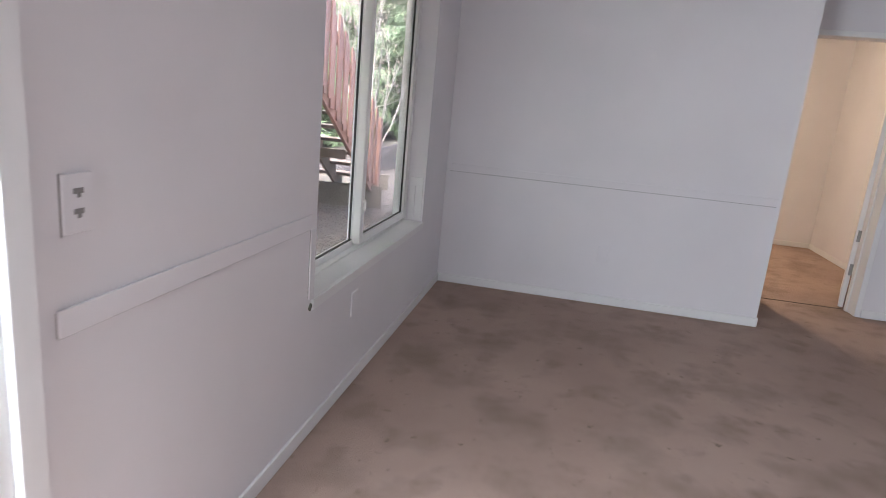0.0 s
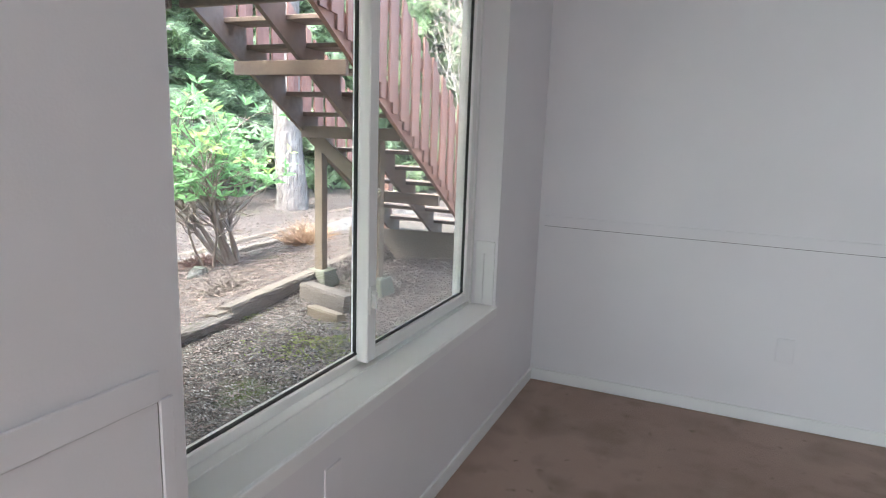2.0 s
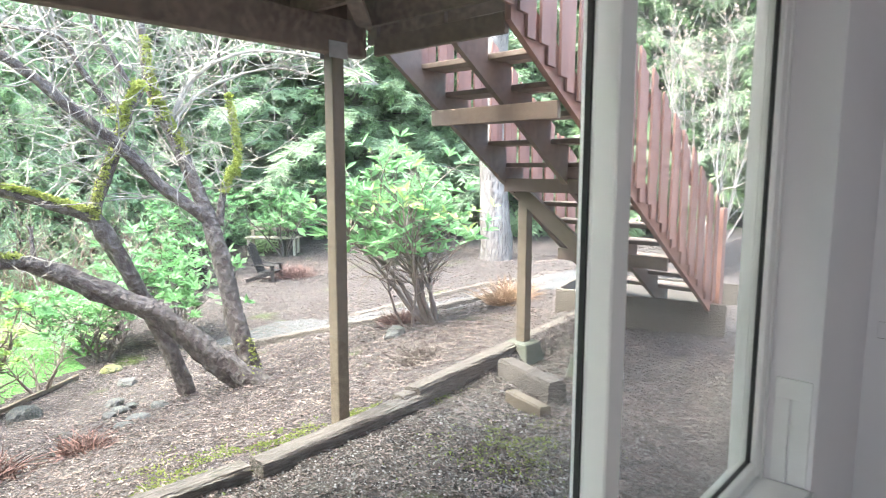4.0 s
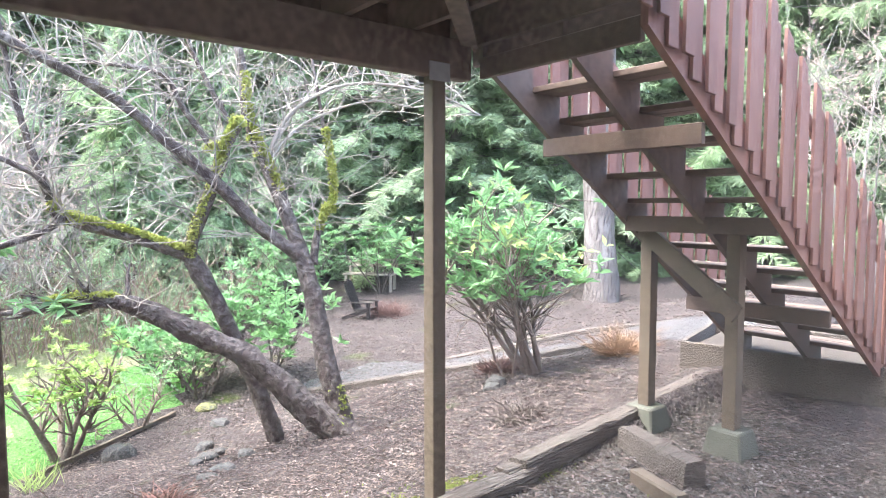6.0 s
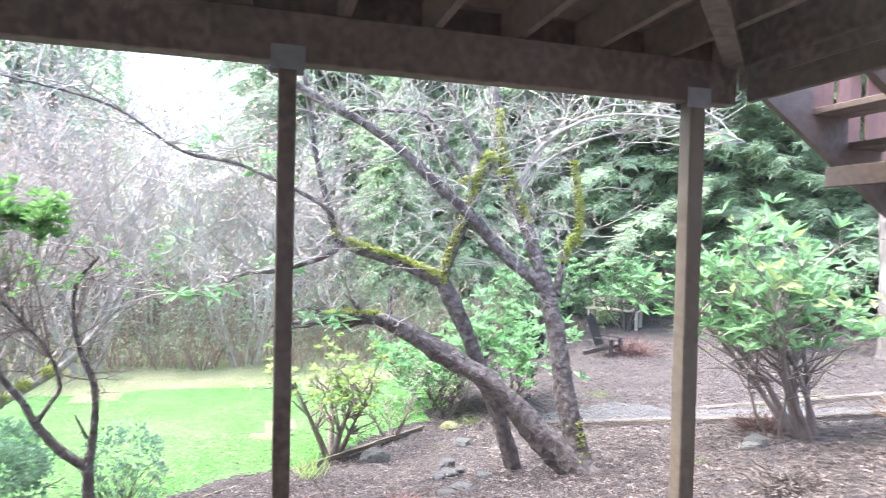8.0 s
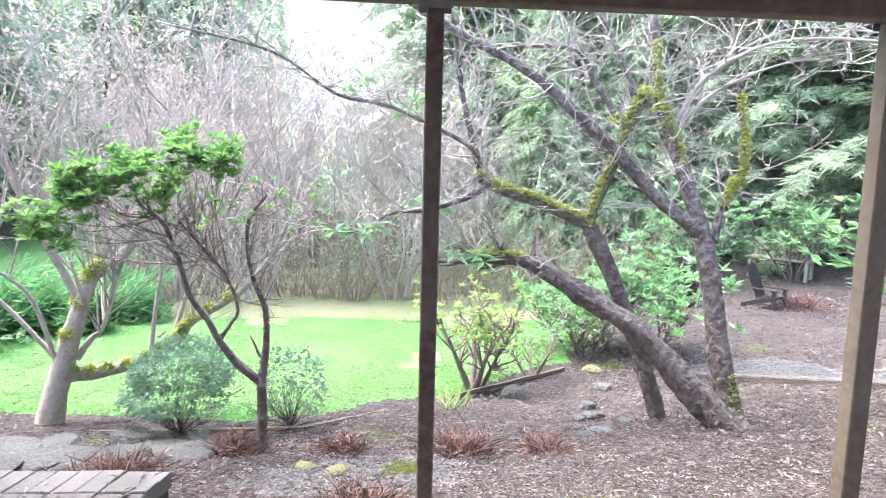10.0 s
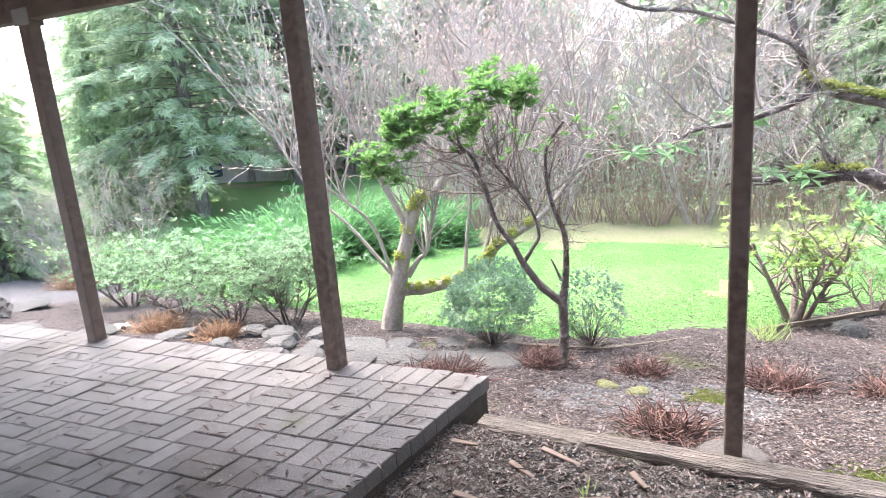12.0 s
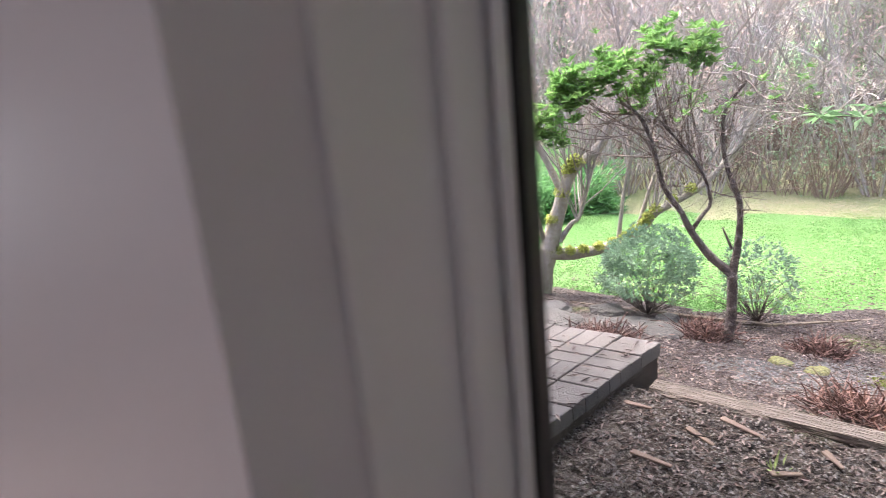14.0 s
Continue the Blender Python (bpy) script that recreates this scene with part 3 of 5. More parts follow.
def cover(x, y):
    w = 0.25 * noise.noise((x * 1.1, y * 1.1, 2))
    if y < 6 and x < np.interp(y, LAWN_Y, LAWN_X) + w:
        return 4 if (x < -11.3 + 3 * w and y > -5) or noise.noise((x * 0.5, y * 0.5, 7)) > 0.42 else 3
    along = (x + 8.1) / 2.4
    mid = 6.6 + 2.0 * along
    if -8.6 < x < -5.6 and abs(y - mid - 0.1) < 0.75 + w * 0.3:
        return 2
    if -5.8 < x < -3.9 and 8.6 < y < 10.0:
        return 2
    if y < -6 and -9 < x < -4:
        return 2
    if math.hypot((x + 4.35) / 0.45, (y - 1.8) / 0.6) < 1 + 3 * w:
        return 2
    return 1 if x > -3.15 + w * 0.2 and y < 7 else 0


gm = ground_mesh()
ground = part("ground", gm, SOIL, smooth=True)
for m_ in (DAMP, GRAVEL, TURF, STRAW):
    ground.data.materials.append(m_)
for p in ground.data.polygons:
    c = p.center
    p.material_index = cover(c.x, c.y)
setting(ground, "sloping mulched garden soil with gravel path and lawn", "ground")


class Soup:
    """Collects tubes and leaves into one mesh."""

    def __init__(self, seed):
        self.v, self.f, self.rng = [], [], random.Random(seed)

    def tube(self, pts, radii, sides=5, rough=0.0):
        n0, n = len(self.v), len(pts)
        ref = Vector((0.3, 0.8, 0.5))
        for i, p in enumerate(pts):
            d = (pts[min(i + 1, n - 1)] - pts[max(i - 1, 0)]).normalized()
            a = d.cross(ref).normalized()
            b = d.cross(a)
            for k in range(sides):
                t = 2 * math.pi * k / sides
                r = radii[i]
                if rough:
                    r *= 1 + rough * noise.noise((p.x * 6 + 3 * math.cos(t), p.y * 6 + 3 * math.sin(t), p.z * 6))
                q = p + (a * math.cos(t) + b * math.sin(t)) * r
                self.v.append(q[:])
        for i in range(n - 1):
            for k in range(sides):
                k2 = (k + 1) % sides
                self.f.append((n0 + i * sides + k, n0 + i * sides + k2, n0 + (i + 1) * sides + k2, n0 + (i + 1) * sides + k))
        self.f.append(tuple(n0 + (n - 1) * sides + k for k in range(sides)))

    def leaf(self, p, d, length, width, fold=0.25):
        up = Vector((self.rng.gauss(0, 0.5), self.rng.gauss(0, 0.5), 1))
        s = d.cross(up)
        if s.length < 1e-4:
            return
        s = s.normalized() * width / 2
        u = s.cross(d).normalized() * width * fold
        n = len(self.v)
        mid = p + d * length * 0.45
        self.v += [p[:], (mid + s + u)[:], (p + d * length - u * 0.6)[:], (mid - s + u)[:]]
        self.f += [(n, n + 1, n + 2), (n, n + 2, n + 3)]

    def way(self, zmin=-1.0, zmax=1.0):
        z = self.rng.uniform(zmin, zmax)
        t = self.rng.uniform(0, 2 * math.pi)
        r = math.sqrt(max(0, 1 - z * z))
        return Vector((r * math.cos(t), r * math.sin(t), z))

    def twig(self, p, d, length, r, bend=0.35, lift=0.0, kids=2, sides=3, depth=0, ends=None):
        """A crooked shoot with side shoots; ends collects the tips."""
        n = 5
        pts, q = [p.copy()], p.copy()
        d = d.normalized()
        for i in range(n):
            d = (d + self.way() * bend * 0.45 + Vector((0, 0, lift))).normalized()
            q = q + d * length / n
            pts.append(q.copy())
        self.tube(pts, [r * (1 - 0.75 * i / n) for i in range(n + 1)], sides)
        if ends is not None:
            ends.append((q, d))
        if depth:
            for _ in range(kids):
                i = self.rng.randint(1, n)
                self.twig(pts[i], (d + self.way() * 0.9).normalized(), length * self.rng.uniform(0.35, 0.65), r * 0.55, bend, lift, kids, 3, depth - 1, ends)
        return pts

    def mesh(self, name, mat, smooth=False):
        me = bpy.data.meshes.new(name)
        me.from_pydata(self.v, [], self.f)
        me.materials.append(mat)
        if smooth:
            me.polygons.foreach_set("use_smooth", [True] * len(me.polygons))
        me.update()
        return me

    def part(self, name, mat, parent, label="", smooth=False, kind=""):
        o = new(name, self.mesh(name, mat, smooth))
        o.parent = parent
        if kind:
            o["kind"] = kind
        if label:
            o["label"] = label
        return o


def spline(pts, per=5):
    pts = [Vector(p) for p in pts]
    out = []
    for i in range(len(pts) - 1):
        p0, p1, p2, p3 = pts[max(i - 1, 0)], pts[i], pts[i + 1], pts[min(i + 2, len(pts) - 1)]
        for k in range(per):
            t = k / per
            out.append(0.5 * (2 * p1 + (p2 - p0) * t + (2 * p0 - 5 * p1 + 4 * p2 - p3) * t * t + (3 * p1 - p0 - 3 * p2 + p3) * t ** 3))
    return out + [pts[-1]]


def limb(soup, pts, r0, r1, sides=9, rough=0.25):
    s = spline(pts)
    n = len(s) - 1
    soup.tube(s, [r0 + (r1 - r0) * (i / n) ** 0.6 for i in range(n + 1)], sides, rough)
    return s


def leafy(name, a, b, rough=0.45, vary=0.3):
    m = simple(name, a, b, scale=2.0, fine=30, rough=rough, bump_by=0, vary=vary, island=True)
    nt, bs = m.node_tree, m.node_tree.nodes["Principled BSDF"]
    out, tr, mx = nt.nodes["Material Output"], nt.nodes.new("ShaderNodeBsdfTranslucent"), nt.nodes.new("ShaderNodeMixShader")
    mx.inputs["Fac"].default_value = 0.5
    nt.links.new(bs.inputs["Base Color"].links[0].from_socket, tr.inputs["Color"])
    nt.links.new(bs.outputs["BSDF"], mx.inputs[1])
    nt.links.new(tr.outputs["BSDF"], mx.inputs[2])
    nt.links.new(mx.outputs["Shader"], out.inputs["Surface"])
    return m


BARK = simple("dark mossy bark", (0.08, 0.06, 0.054), (0.135, 0.108, 0.096), (0.23, 0.2, 0.18), scale=3, fine=22, rough=0.85, bump_by=0.9, dist=0.025, stretch=(1, 0.6, 0.6))
BARK_MID = simple("brown shrub bark", (0.16, 0.12, 0.1), (0.23, 0.18, 0.15), (0.3, 0.25, 0.22), scale=6, fine=40, rough=0.9, bump_by=0.5, dist=0.01)
BARK_WORN = simple("bleached stump wood", (0.2, 0.18, 0.16), (0.12, 0.1, 0.09), (0.3, 0.28, 0.26), scale=4, fine=18, rough=0.95, bump_by=1.0, dist=0.04)
BARK_PALE = simple("pale grey bark", (0.42, 0.375, 0.31), (0.33, 0.29, 0.235), (0.5, 0.46, 0.38), scale=7, fine=30, rough=0.9, bump_by=0.5, dist=0.01)
BARK_FIR = simple("fir bark", (0.2, 0.18, 0.17), (0.3, 0.28, 0.27), (0.13, 0.11, 0.1), scale=3, fine=16, rough=0.95, bump_by=0.9, dist=0.04, stretch=(1, 1, 0.3))
TWIG = simple("bare twigs", (0.29, 0.26, 0.225), (0.43, 0.395, 0.345), scale=3, rough=0.9, bump_by=0)
TWIG_BROWN = simple("brown brush twigs", (0.22, 0.16, 0.125), (0.34, 0.26, 0.2), scale=3, rough=0.9, bump_by=0)
TWIG_PINK = simple("pinkish budding twigs", (0.33, 0.295, 0.27), (0.43, 0.385, 0.355), scale=3, rough=0.9, bump_by=0)
MOSS = leafy("bright moss", (0.42, 0.48, 0.13), (0.55, 0.58, 0.2), 0.95, 0.2)
L_RHODO = leafy("rhododendron leaves", (0.21, 0.39, 0.165), (0.31, 0.51, 0.26), 0.35)
L_LIME = leafy("spring leaves", (0.356, 0.499, 0.157), (0.451, 0.534, 0.245))
L_BRIGHT = leafy("bright evergreen leaves", (0.15, 0.33, 0.085), (0.24, 0.43, 0.135), 0.35)
MOSS_LOW = leafy("low ground moss", (0.19, 0.24, 0.07), (0.28, 0.32, 0.1), 0.95)
L_BOX = leafy("small hedge leaves", (0.24, 0.38, 0.26), (0.36, 0.5, 0.37))
L_PALE = leafy("pale shrub leaves", (0.262, 0.403, 0.227), (0.357, 0.504, 0.321))
L_CEDAR = leafy("cedar sprays", (0.31, 0.43, 0.235), (0.43, 0.55, 0.33), 0.7)
L_FIR = leafy("fir needles", (0.31, 0.42, 0.255), (0.43, 0.53, 0.36), 0.7)
L_JUN = leafy("juniper sprays", (0.140, 0.324, 0.121), (0.217, 0.432, 0.182), 0.7)
L_BUD = leafy("pink buds", (0.55, 0.44, 0.39), (0.46, 0.37, 0.32), 0.8)
DRY = simple("dry stalks", (0.21, 0.125, 0.105), (0.12, 0.072, 0.062), scale=8, rough=0.95, bump_by=0, vary=0.6, island=True)
DRY_TAN = simple("tan dry stalks", (0.38, 0.25, 0.155), (0.27, 0.165, 0.1), scale=8, rough=0.95, bump_by=0, vary=0.35, island=True)
MOSS_STONE = simple("mossy stone", (0.2, 0.21, 0.08), (0.1, 0.1, 0.085), (0.3, 0.3, 0.12), scale=9, fine=50, rough=0.95, bump_by=0.8, dist=0.012)
STONE = simple("lichened stone", (0.085, 0.082, 0.078), (0.055, 0.056, 0.05), (0.14, 0.138, 0.13), scale=6, fine=45, rough=0.9, bump_by=0.6, dist=0.01, vary=0.2)

# ---- the leaning mossy tree ----
tree = tagged(new("old_tree"), "gnarled leaning fruit tree, bare, with yellow moss", "tree")
s = Soup(11)
lean = limb(s, [(-5.62, 5.04, -0.92), (-5.82, 4.59, -0.48), (-5.97, 4.13, 0.01), (-6.09, 3.63, 0.31), (-6.15, 3.23, 0.56), (-6.17, 2.89, 0.62), (-6.17, 2.62, 0.60)], 0.15, 0.05, 18, 0.55)
s.part("leaning_trunk", BARK, tree, smooth=True)
s = Soup(12)
upright = limb(s, [(-5.78, 5.03, -0.95), (-5.92, 4.90, -0.25), (-6.02, 4.81, 0.43), (-6.10, 4.73, 0.86), (-6.20, 4.62, 1.29), (-6.31, 4.47, 1.77), (-6.41, 4.35, 2.17), (-6.47, 4.31, 2.73), (-6.5, 4.2, 3.3)], 0.125, 0.04, 12)
s.part("upright_trunk", BARK, tree, smooth=True)
s = Soup(13)
stem = limb(s, [(-6.37, 4.58, -1.05), (-6.38, 4.34, -0.34), (-6.39, 4.10, 0.23), (-6.37, 3.92, 0.62), (-6.35, 3.74, 0.93)], 0.085, 0.075, 12, 0.35)
s.part("second_trunk", BARK, tree, smooth=True)
main = []
for pts, r0, r1 in (
    ([(-6.09, 4.69, 0.90), (-6.16, 4.32, 1.19), (-6.21, 3.95, 1.59), (-6.25, 3.52, 1.96), (-6.23, 3.24, 2.19), (-6.21, 2.86, 2.41), (-6.17, 2.46, 2.58), (-6.1, 1.9, 2.9)], 0.07, 0.035),
    ([(-6.35, 3.74, 0.93), (-6.39, 3.32, 1.10), (-6.42, 2.80, 1.27), (-6.37, 2.71, 1.41), (-6.32, 2.60, 1.77), (-6.27, 2.50, 2.18), (-6.2, 2.4, 2.8)], 0.07, 0.018),
    ([(-6.35, 3.74, 0.93), (-6.32, 3.81, 1.19), (-6.27, 3.98, 1.65), (-6.25, 4.05, 1.90), (-6.21, 4.16, 2.11)], 0.065, 0.055),
    ([(-6.22, 4.12, 2.08), (-6.29, 3.92, 2.49), (-6.33, 3.79, 2.80), (-6.4, 3.6, 3.4)], 0.03, 0.012),
    ([(-6.28, 3.96, 1.88), (-6.29, 3.70, 2.25), (-6.26, 3.53, 2.49), (-6.31, 2.99, 2.52)], 0.032, 0.016),
    ([(-6.13, 4.85, 0.80), (-6.18, 4.96, 1.18), (-6.21, 5.12, 1.46), (-6.33, 5.10, 2.14), (-6.4, 5.0, 2.9)], 0.05, 0.015),
    ([(-6.40, 2.80, 1.27), (-6.23, 2.56, 1.14), (-6.21, 2.21, 1.03), (-6.17, 1.91, 1.00), (-6.12, 1.61, 0.83), (-6.04, 1.32, 0.90)], 0.035, 0.01),
    ([(-6.36, 2.70, 1.42), (-6.17, 2.57, 1.62), (-6.09, 1.90, 1.92), (-5.96, 1.44, 2.00), (-5.78, 0.96, 2.29), (-5.48, 0.30, 2.40)], 0.03, 0.008),
    ([(-6.30, 4.47, 1.82), (-6.24, 4.70, 2.26), (-6.02, 5.19, 2.56), (-5.62, 5.86, 2.52), (-5.4, 6.4, 2.3)], 0.028, 0.008),
    ([(-6.29, 4.49, 1.80), (-6.28, 4.84, 2.17), (-6.10, 5.44, 2.43), (-5.93, 5.94, 2.40)], 0.022, 0.007),
    ([(-6.31, 4.47, 1.8), (-6.4, 4.9, 2.4), (-6.3, 5.5, 2.75), (-6.1, 6.3, 2.7)], 0.022, 0.007)):
    s = Soup(len(main) + 20)
    main.append(limb(s, pts, r0, r1, 8, 0.3))
    s.part("branch", BARK if r0 > 0.029 else TWIG, tree, smooth=True)
s = Soup(14)
for line in main + [upright[15:], lean[18:]]:
    for p in line[3:]:
        for _ in range(2):
            s.twig(p, s.way(-0.2, 1.0), s.rng.uniform(0.4, 1.15), 0.0075, 0.7, 0.02, 2, 3, 2)
s.part("twigs", TWIG, tree, "fine bare grey twigs", kind="stuff")
s = Soup(15)


def clump(soup, c, r, n):
    for _ in range(n):
        p = c + soup.way(-0.3, 1) * r * soup.rng.uniform(0.4, 1)
        soup.leaf(p, soup.way(-0.5, 1), 0.03, 0.026, 0.3)


for line, a, b, k in ((main[2], 0, 30, 45), (main[1], 1, 14, 40), (upright, 22, 34, 49), (main[5], 4, 15, 40), (lean, 22, 31, 14), (upright, 1, 4, 60), (lean, 0, 3, 70)):
    for p, q in zip(line[a:b], line[a + 1:b + 1]):
        for f in (0.0, 0.34, 0.67):
            clump(s, p.lerp(q, f) + Vector((0.03, 0, 0.035)), 0.042 if k < 50 else 0.085, 2 * k)
for c in (main[2][-1], main[4][0], upright[26], upright[28], stem[-1], main[5][8], main[1][9]):
    clump(s, c, 0.085, 420)
s.part("moss", MOSS, tree, "bright yellow-green moss clumps", kind="stuff")


s = Soup(17)
for p, d, ln, r in (((-6.16, 2.95, 0.63), (0.1, -0.5, 0.75), 0.22, 0.03), ((-6.17, 2.75, 0.62), (0.2, -0.9, 0.35), 0.3, 0.022), ((-6.16, 3.05, 0.60), (0.1, -0.75, -0.35), 0.4, 0.028), ((-6.15, 3.2, 0.57), (0.0, 0.1, 1.0), 0.35, 0.03), ((-6.17, 2.65, 0.6), (0, -1.0, 0.0), 0.5, 0.035)):
    s.twig(Vector(p), Vector(d), ln, r, 0.5, 0, 2, 7, 1)
s.part("broken_stubs", BARK, tree, smooth=True)


# ---- shrubs ----
def whorl(s, p, d, n, length, width):
    """A rosette of leaves round a tip."""
    for _ in range(n):
        s.leaf(p, (d * 0.45 + s.way(-0.35, 0.8)).normalized(), length * s.rng.uniform(0.7, 1.15), width)


s = Soup(16)
for line, a, b in ((main[6], 8, 26), (lean, 26, 31), (main[7], 8, 16)):
    for p in line[a:b:2]:
        q = s.twig(p, s.way(-0.3, 0.6), 0.22, 0.006, 0.4, 0, 0)[-1]
        whorl(s, q, Vector((0, 0, -0.5)), 9, 0.16, 0.055)
s.part("leaves", L_RHODO, tree, "large drooping dark green leaves", kind="stuff")


def shrub(name, at, h, w, leaf, size, n_stems, label, bark=BARK, leaves=9, seed=1, bare=0.35, depth=2, r=0.02, lean=(0, 0), kids=3, zlow=0.5, cat="shrub"):
    """Stems that fork from the foot into a crown of leaf rosettes."""
    t = tagged(new(name), label, cat)
    t.location = at
    a, b, ends = Soup(seed), Soup(seed + 50), []
    for k in range(n_stems):
        th = 2 * math.pi * k / n_stems + a.rng.uniform(-0.4, 0.4)
        d = Vector((math.cos(th) * w / h * 0.55 + lean[0], math.sin(th) * w / h * 0.55 + lean[1], 1.0)).normalized()
        foot = Vector((math.cos(th) * 0.06, math.sin(th) * 0.06, -0.05))
        pts = a.twig(foot, d, h * a.rng.uniform(0.6, 0.85), r * a.rng.uniform(0.8, 1.2), 0.45, 0.0, 0, 6)
        for p in pts[2:]:
            for _ in range(kids):
                a.twig(p, (d * 0.5 + a.way(-0.1, 0.9)).normalized(), h * a.rng.uniform(0.2, 0.42), r * 0.4, 0.5, 0.02, 2, 3, depth - 1, ends)
    for p, d in ends:
        if p.z > h * bare:
            whorl(b, p, d, leaves, size, size * 0.36)
    a.part("stems", bark, t, smooth=True)
    if b.v:
        b.part("leaves", leaf, t, kind="stuff")
    return t


def at(x, y, dz=0.0):
    return (x, y, g(x, y) + dz)


shrub("rhododendron", at(-5.35, 7.2), 1.95, 1.1, L_RHODO, 0.17, 8, "leggy rhododendron with large green leaves and bare lower stems", BARK_MID, leaves=6, seed=3, bare=0.42, r=0.036, lean=(-0.22, -0.3))
shrub("rhododendron", at(-5.5, 6.95), 2.1, 0.7, L_LIME, 0.14, 2, "young lime-green shoots of a rhododendron", BARK_MID, leaves=3, seed=4, bare=0.6, r=0.02, lean=(-0.1, -0.15))
for k, (x, y, h) in enumerate(((-8.9, 5.5, 1.7), (-9.6, 4.6, 1.2), (-10.2, 11.6, 1.8), (-13.5, 8.2, 2.0), (-13.2, 10.2, 1.8))):
    shrub("rhododendron", at(x, y), h, 1.6, L_RHODO, 0.15, 6, "dark green rhododendron under the trees", leaves=8, seed=30 + k, bare=0.3, r=0.022)
for k, (x, y, h, w) in enumerate(((-5.73, -2.15, 0.95, 0.8), (-5.64, -2.85, 0.9, 0.8), (-5.81, -3.81, 1.05, 1.1), (-6.05, -5.0, 0.95, 1.1), (-6.9, -3.2, 1.0, 1.0))):
    shrub("azalea_bush", at(x, y), h, w, L_PALE, 0.07, 7, "rounded pale green azalea bush with dark stems", leaves=9, seed=50 + k, bare=0.3, r=0.014, kids=4)
shrub("azalea", at(-8.0, 2.9), 1.25, 1.3, L_LIME, 0.08, 4, "yellow-green azalea on mossy bare stems", BARK_MID, 16, 61, 0.5, r=0.045, kids=4)
shrub("azalea", at(-8.45, 3.72), 0.8, 0.8, L_PALE, 0.05, 4, "small half-bare azalea beside the lawn", BARK_MID, 6, 62, 0.5, r=0.02)
shrub("azalea", at(-9.1, 4.65), 0.95, 0.9, L_BUD, 0.04, 7, "bare brown azalea stems with faded buds", BARK, 3, 63, 0.5, r=0.022)


def ball(name, at_, h, w, leaf, n, label, seed, size=0.035):
    """A clipped bush: twigs inside, small leaves in uneven tufts outside."""
    t = tagged(new(name), label, "shrub")
    t.location = at_
    a, b = Soup(seed), Soup(seed + 1)
    for _ in range(40):
        d = a.way(0.45, 1)
        a.twig(Vector((0, 0, 0)), d, 0.55 * h, 0.006, 0.4, 0, 2, 3, 1)
    for _ in range(n):
        d = b.way(-0.55, 1)
        k = 0.74 + 0.32 * noise.noise((d.x * 2.2, d.y * 2.2, d.z * 2.2 + seed)) + b.rng.uniform(-0.16, 0.05)
        p = Vector((d.x * w / 2 * k, d.y * w / 2 * k, h * 0.5 + d.z * h * 0.5 * k))
        for _ in range(4):
            b.leaf(p, (d + b.way() * 0.8).normalized(), size * b.rng.uniform(0.7, 1.4), size * 0.55)
    a.part("stems", BARK, t)
    b.part("leaves", leaf, t, kind="stuff")


ball("clipped_bush", at(-5.5, 0.25), 0.85, 1.0, L_BOX, 1500, "rounded clipped evergreen bush with small leaves", 70)
ball("airy_bush", at(-5.8, 1.08), 0.8, 0.75, L_BOX, 300, "thin airy evergreen bush with small leaves", 72)

# ---- evergreen shrub tree by the timber ----
st = tagged(new("small_tree"), "crooked dark-stemmed small tree with a bright green leaf cap", "tree")
s, ends = Soup(80), []
limb(s, [(-4.92, 1.0, -0.80), (-4.97, 1.03, -0.52), (-4.97, 1.03, -0.16)], 0.042, 0.036)
l1 = limb(s, [(-4.97, 1.03, -0.16), (-4.93, 0.88, -0.02), (-4.89, 0.75, 0.18), (-4.88, 0.69, 0.31), (-4.84, 0.58, 0.50), (-4.82, 0.52, 0.76), (-4.79, 0.45, 0.97), (-4.76, 0.36, 1.07)], 0.036, 0.012)
l2 = limb(s, [(-4.97, 1.03, -0.16), (-4.98, 1.06, 0.10), (-4.98, 1.06, 0.36), (-4.96, 0.99, 0.57), (-4.95, 0.95, 0.77), (-4.95, 0.96, 1.01), (-4.98, 1.08, 1.19)], 0.032, 0.010)
l3 = limb(s, [(-4.90, 0.77, 0.18), (-4.92, 0.83, 0.28), (-4.93, 0.88, 0.38), (-4.91, 0.82, 0.60), (-4.88, 0.69, 0.79), (-4.82, 0.53, 1.00)], 0.018, 0.008)
limb(s, [(-4.97, 1.02, 0.03), (-4.95, 0.96, 0.19)], 0.014, 0.006)
s.part("trunk", BARK, st, smooth=True)
s, b = Soup(81), Soup(82)
for line, tips in ((l1, ((-4.47, -0.23, 0.94), (-4.60, 0.00, 1.16), (-4.72, 0.27, 1.33))), (l3, ((-4.83, 0.54, 1.50), (-4.90, 0.75, 1.42), (-4.79, 0.45, 1.20), (-4.6, 0.1, 1.25)))):
    for tip in tips:
        tip = Vector(tip)
        for p in line[-12::4]:
            for _ in range(2):
                q = tip + s.way() * s.rng.uniform(0.03, 0.16)
                mid = (p + q) / 2 + s.way() * 0.05 - Vector((0, 0, 0.05))
                s.tube(spline([p, mid, q], 4), [0.006 - 0.0005 * i for i in range(9)], 3)
                for _ in range(9):
                    whorl(b, q + s.way() * s.rng.uniform(0, 0.15), (q - p).normalized(), 9, 0.08, 0.029)
ends = []
for p in l2[8:] + l1[20:] + l3[12:]:
    for _ in range(1):
        s.twig(p, (Vector((0, 0.4, 0.5)) + s.way()).normalized(), s.rng.uniform(0.25, 0.6), 0.006, 0.45, 0.02, 2, 3, 2, ends)
for p, d in ends:
    if b.rng.random() < 0.3 and p.z > 0.95:
        whorl(b, p, d, 5, 0.06, 0.022)
s.part("twigs", BARK_MID, st, kind="stuff")
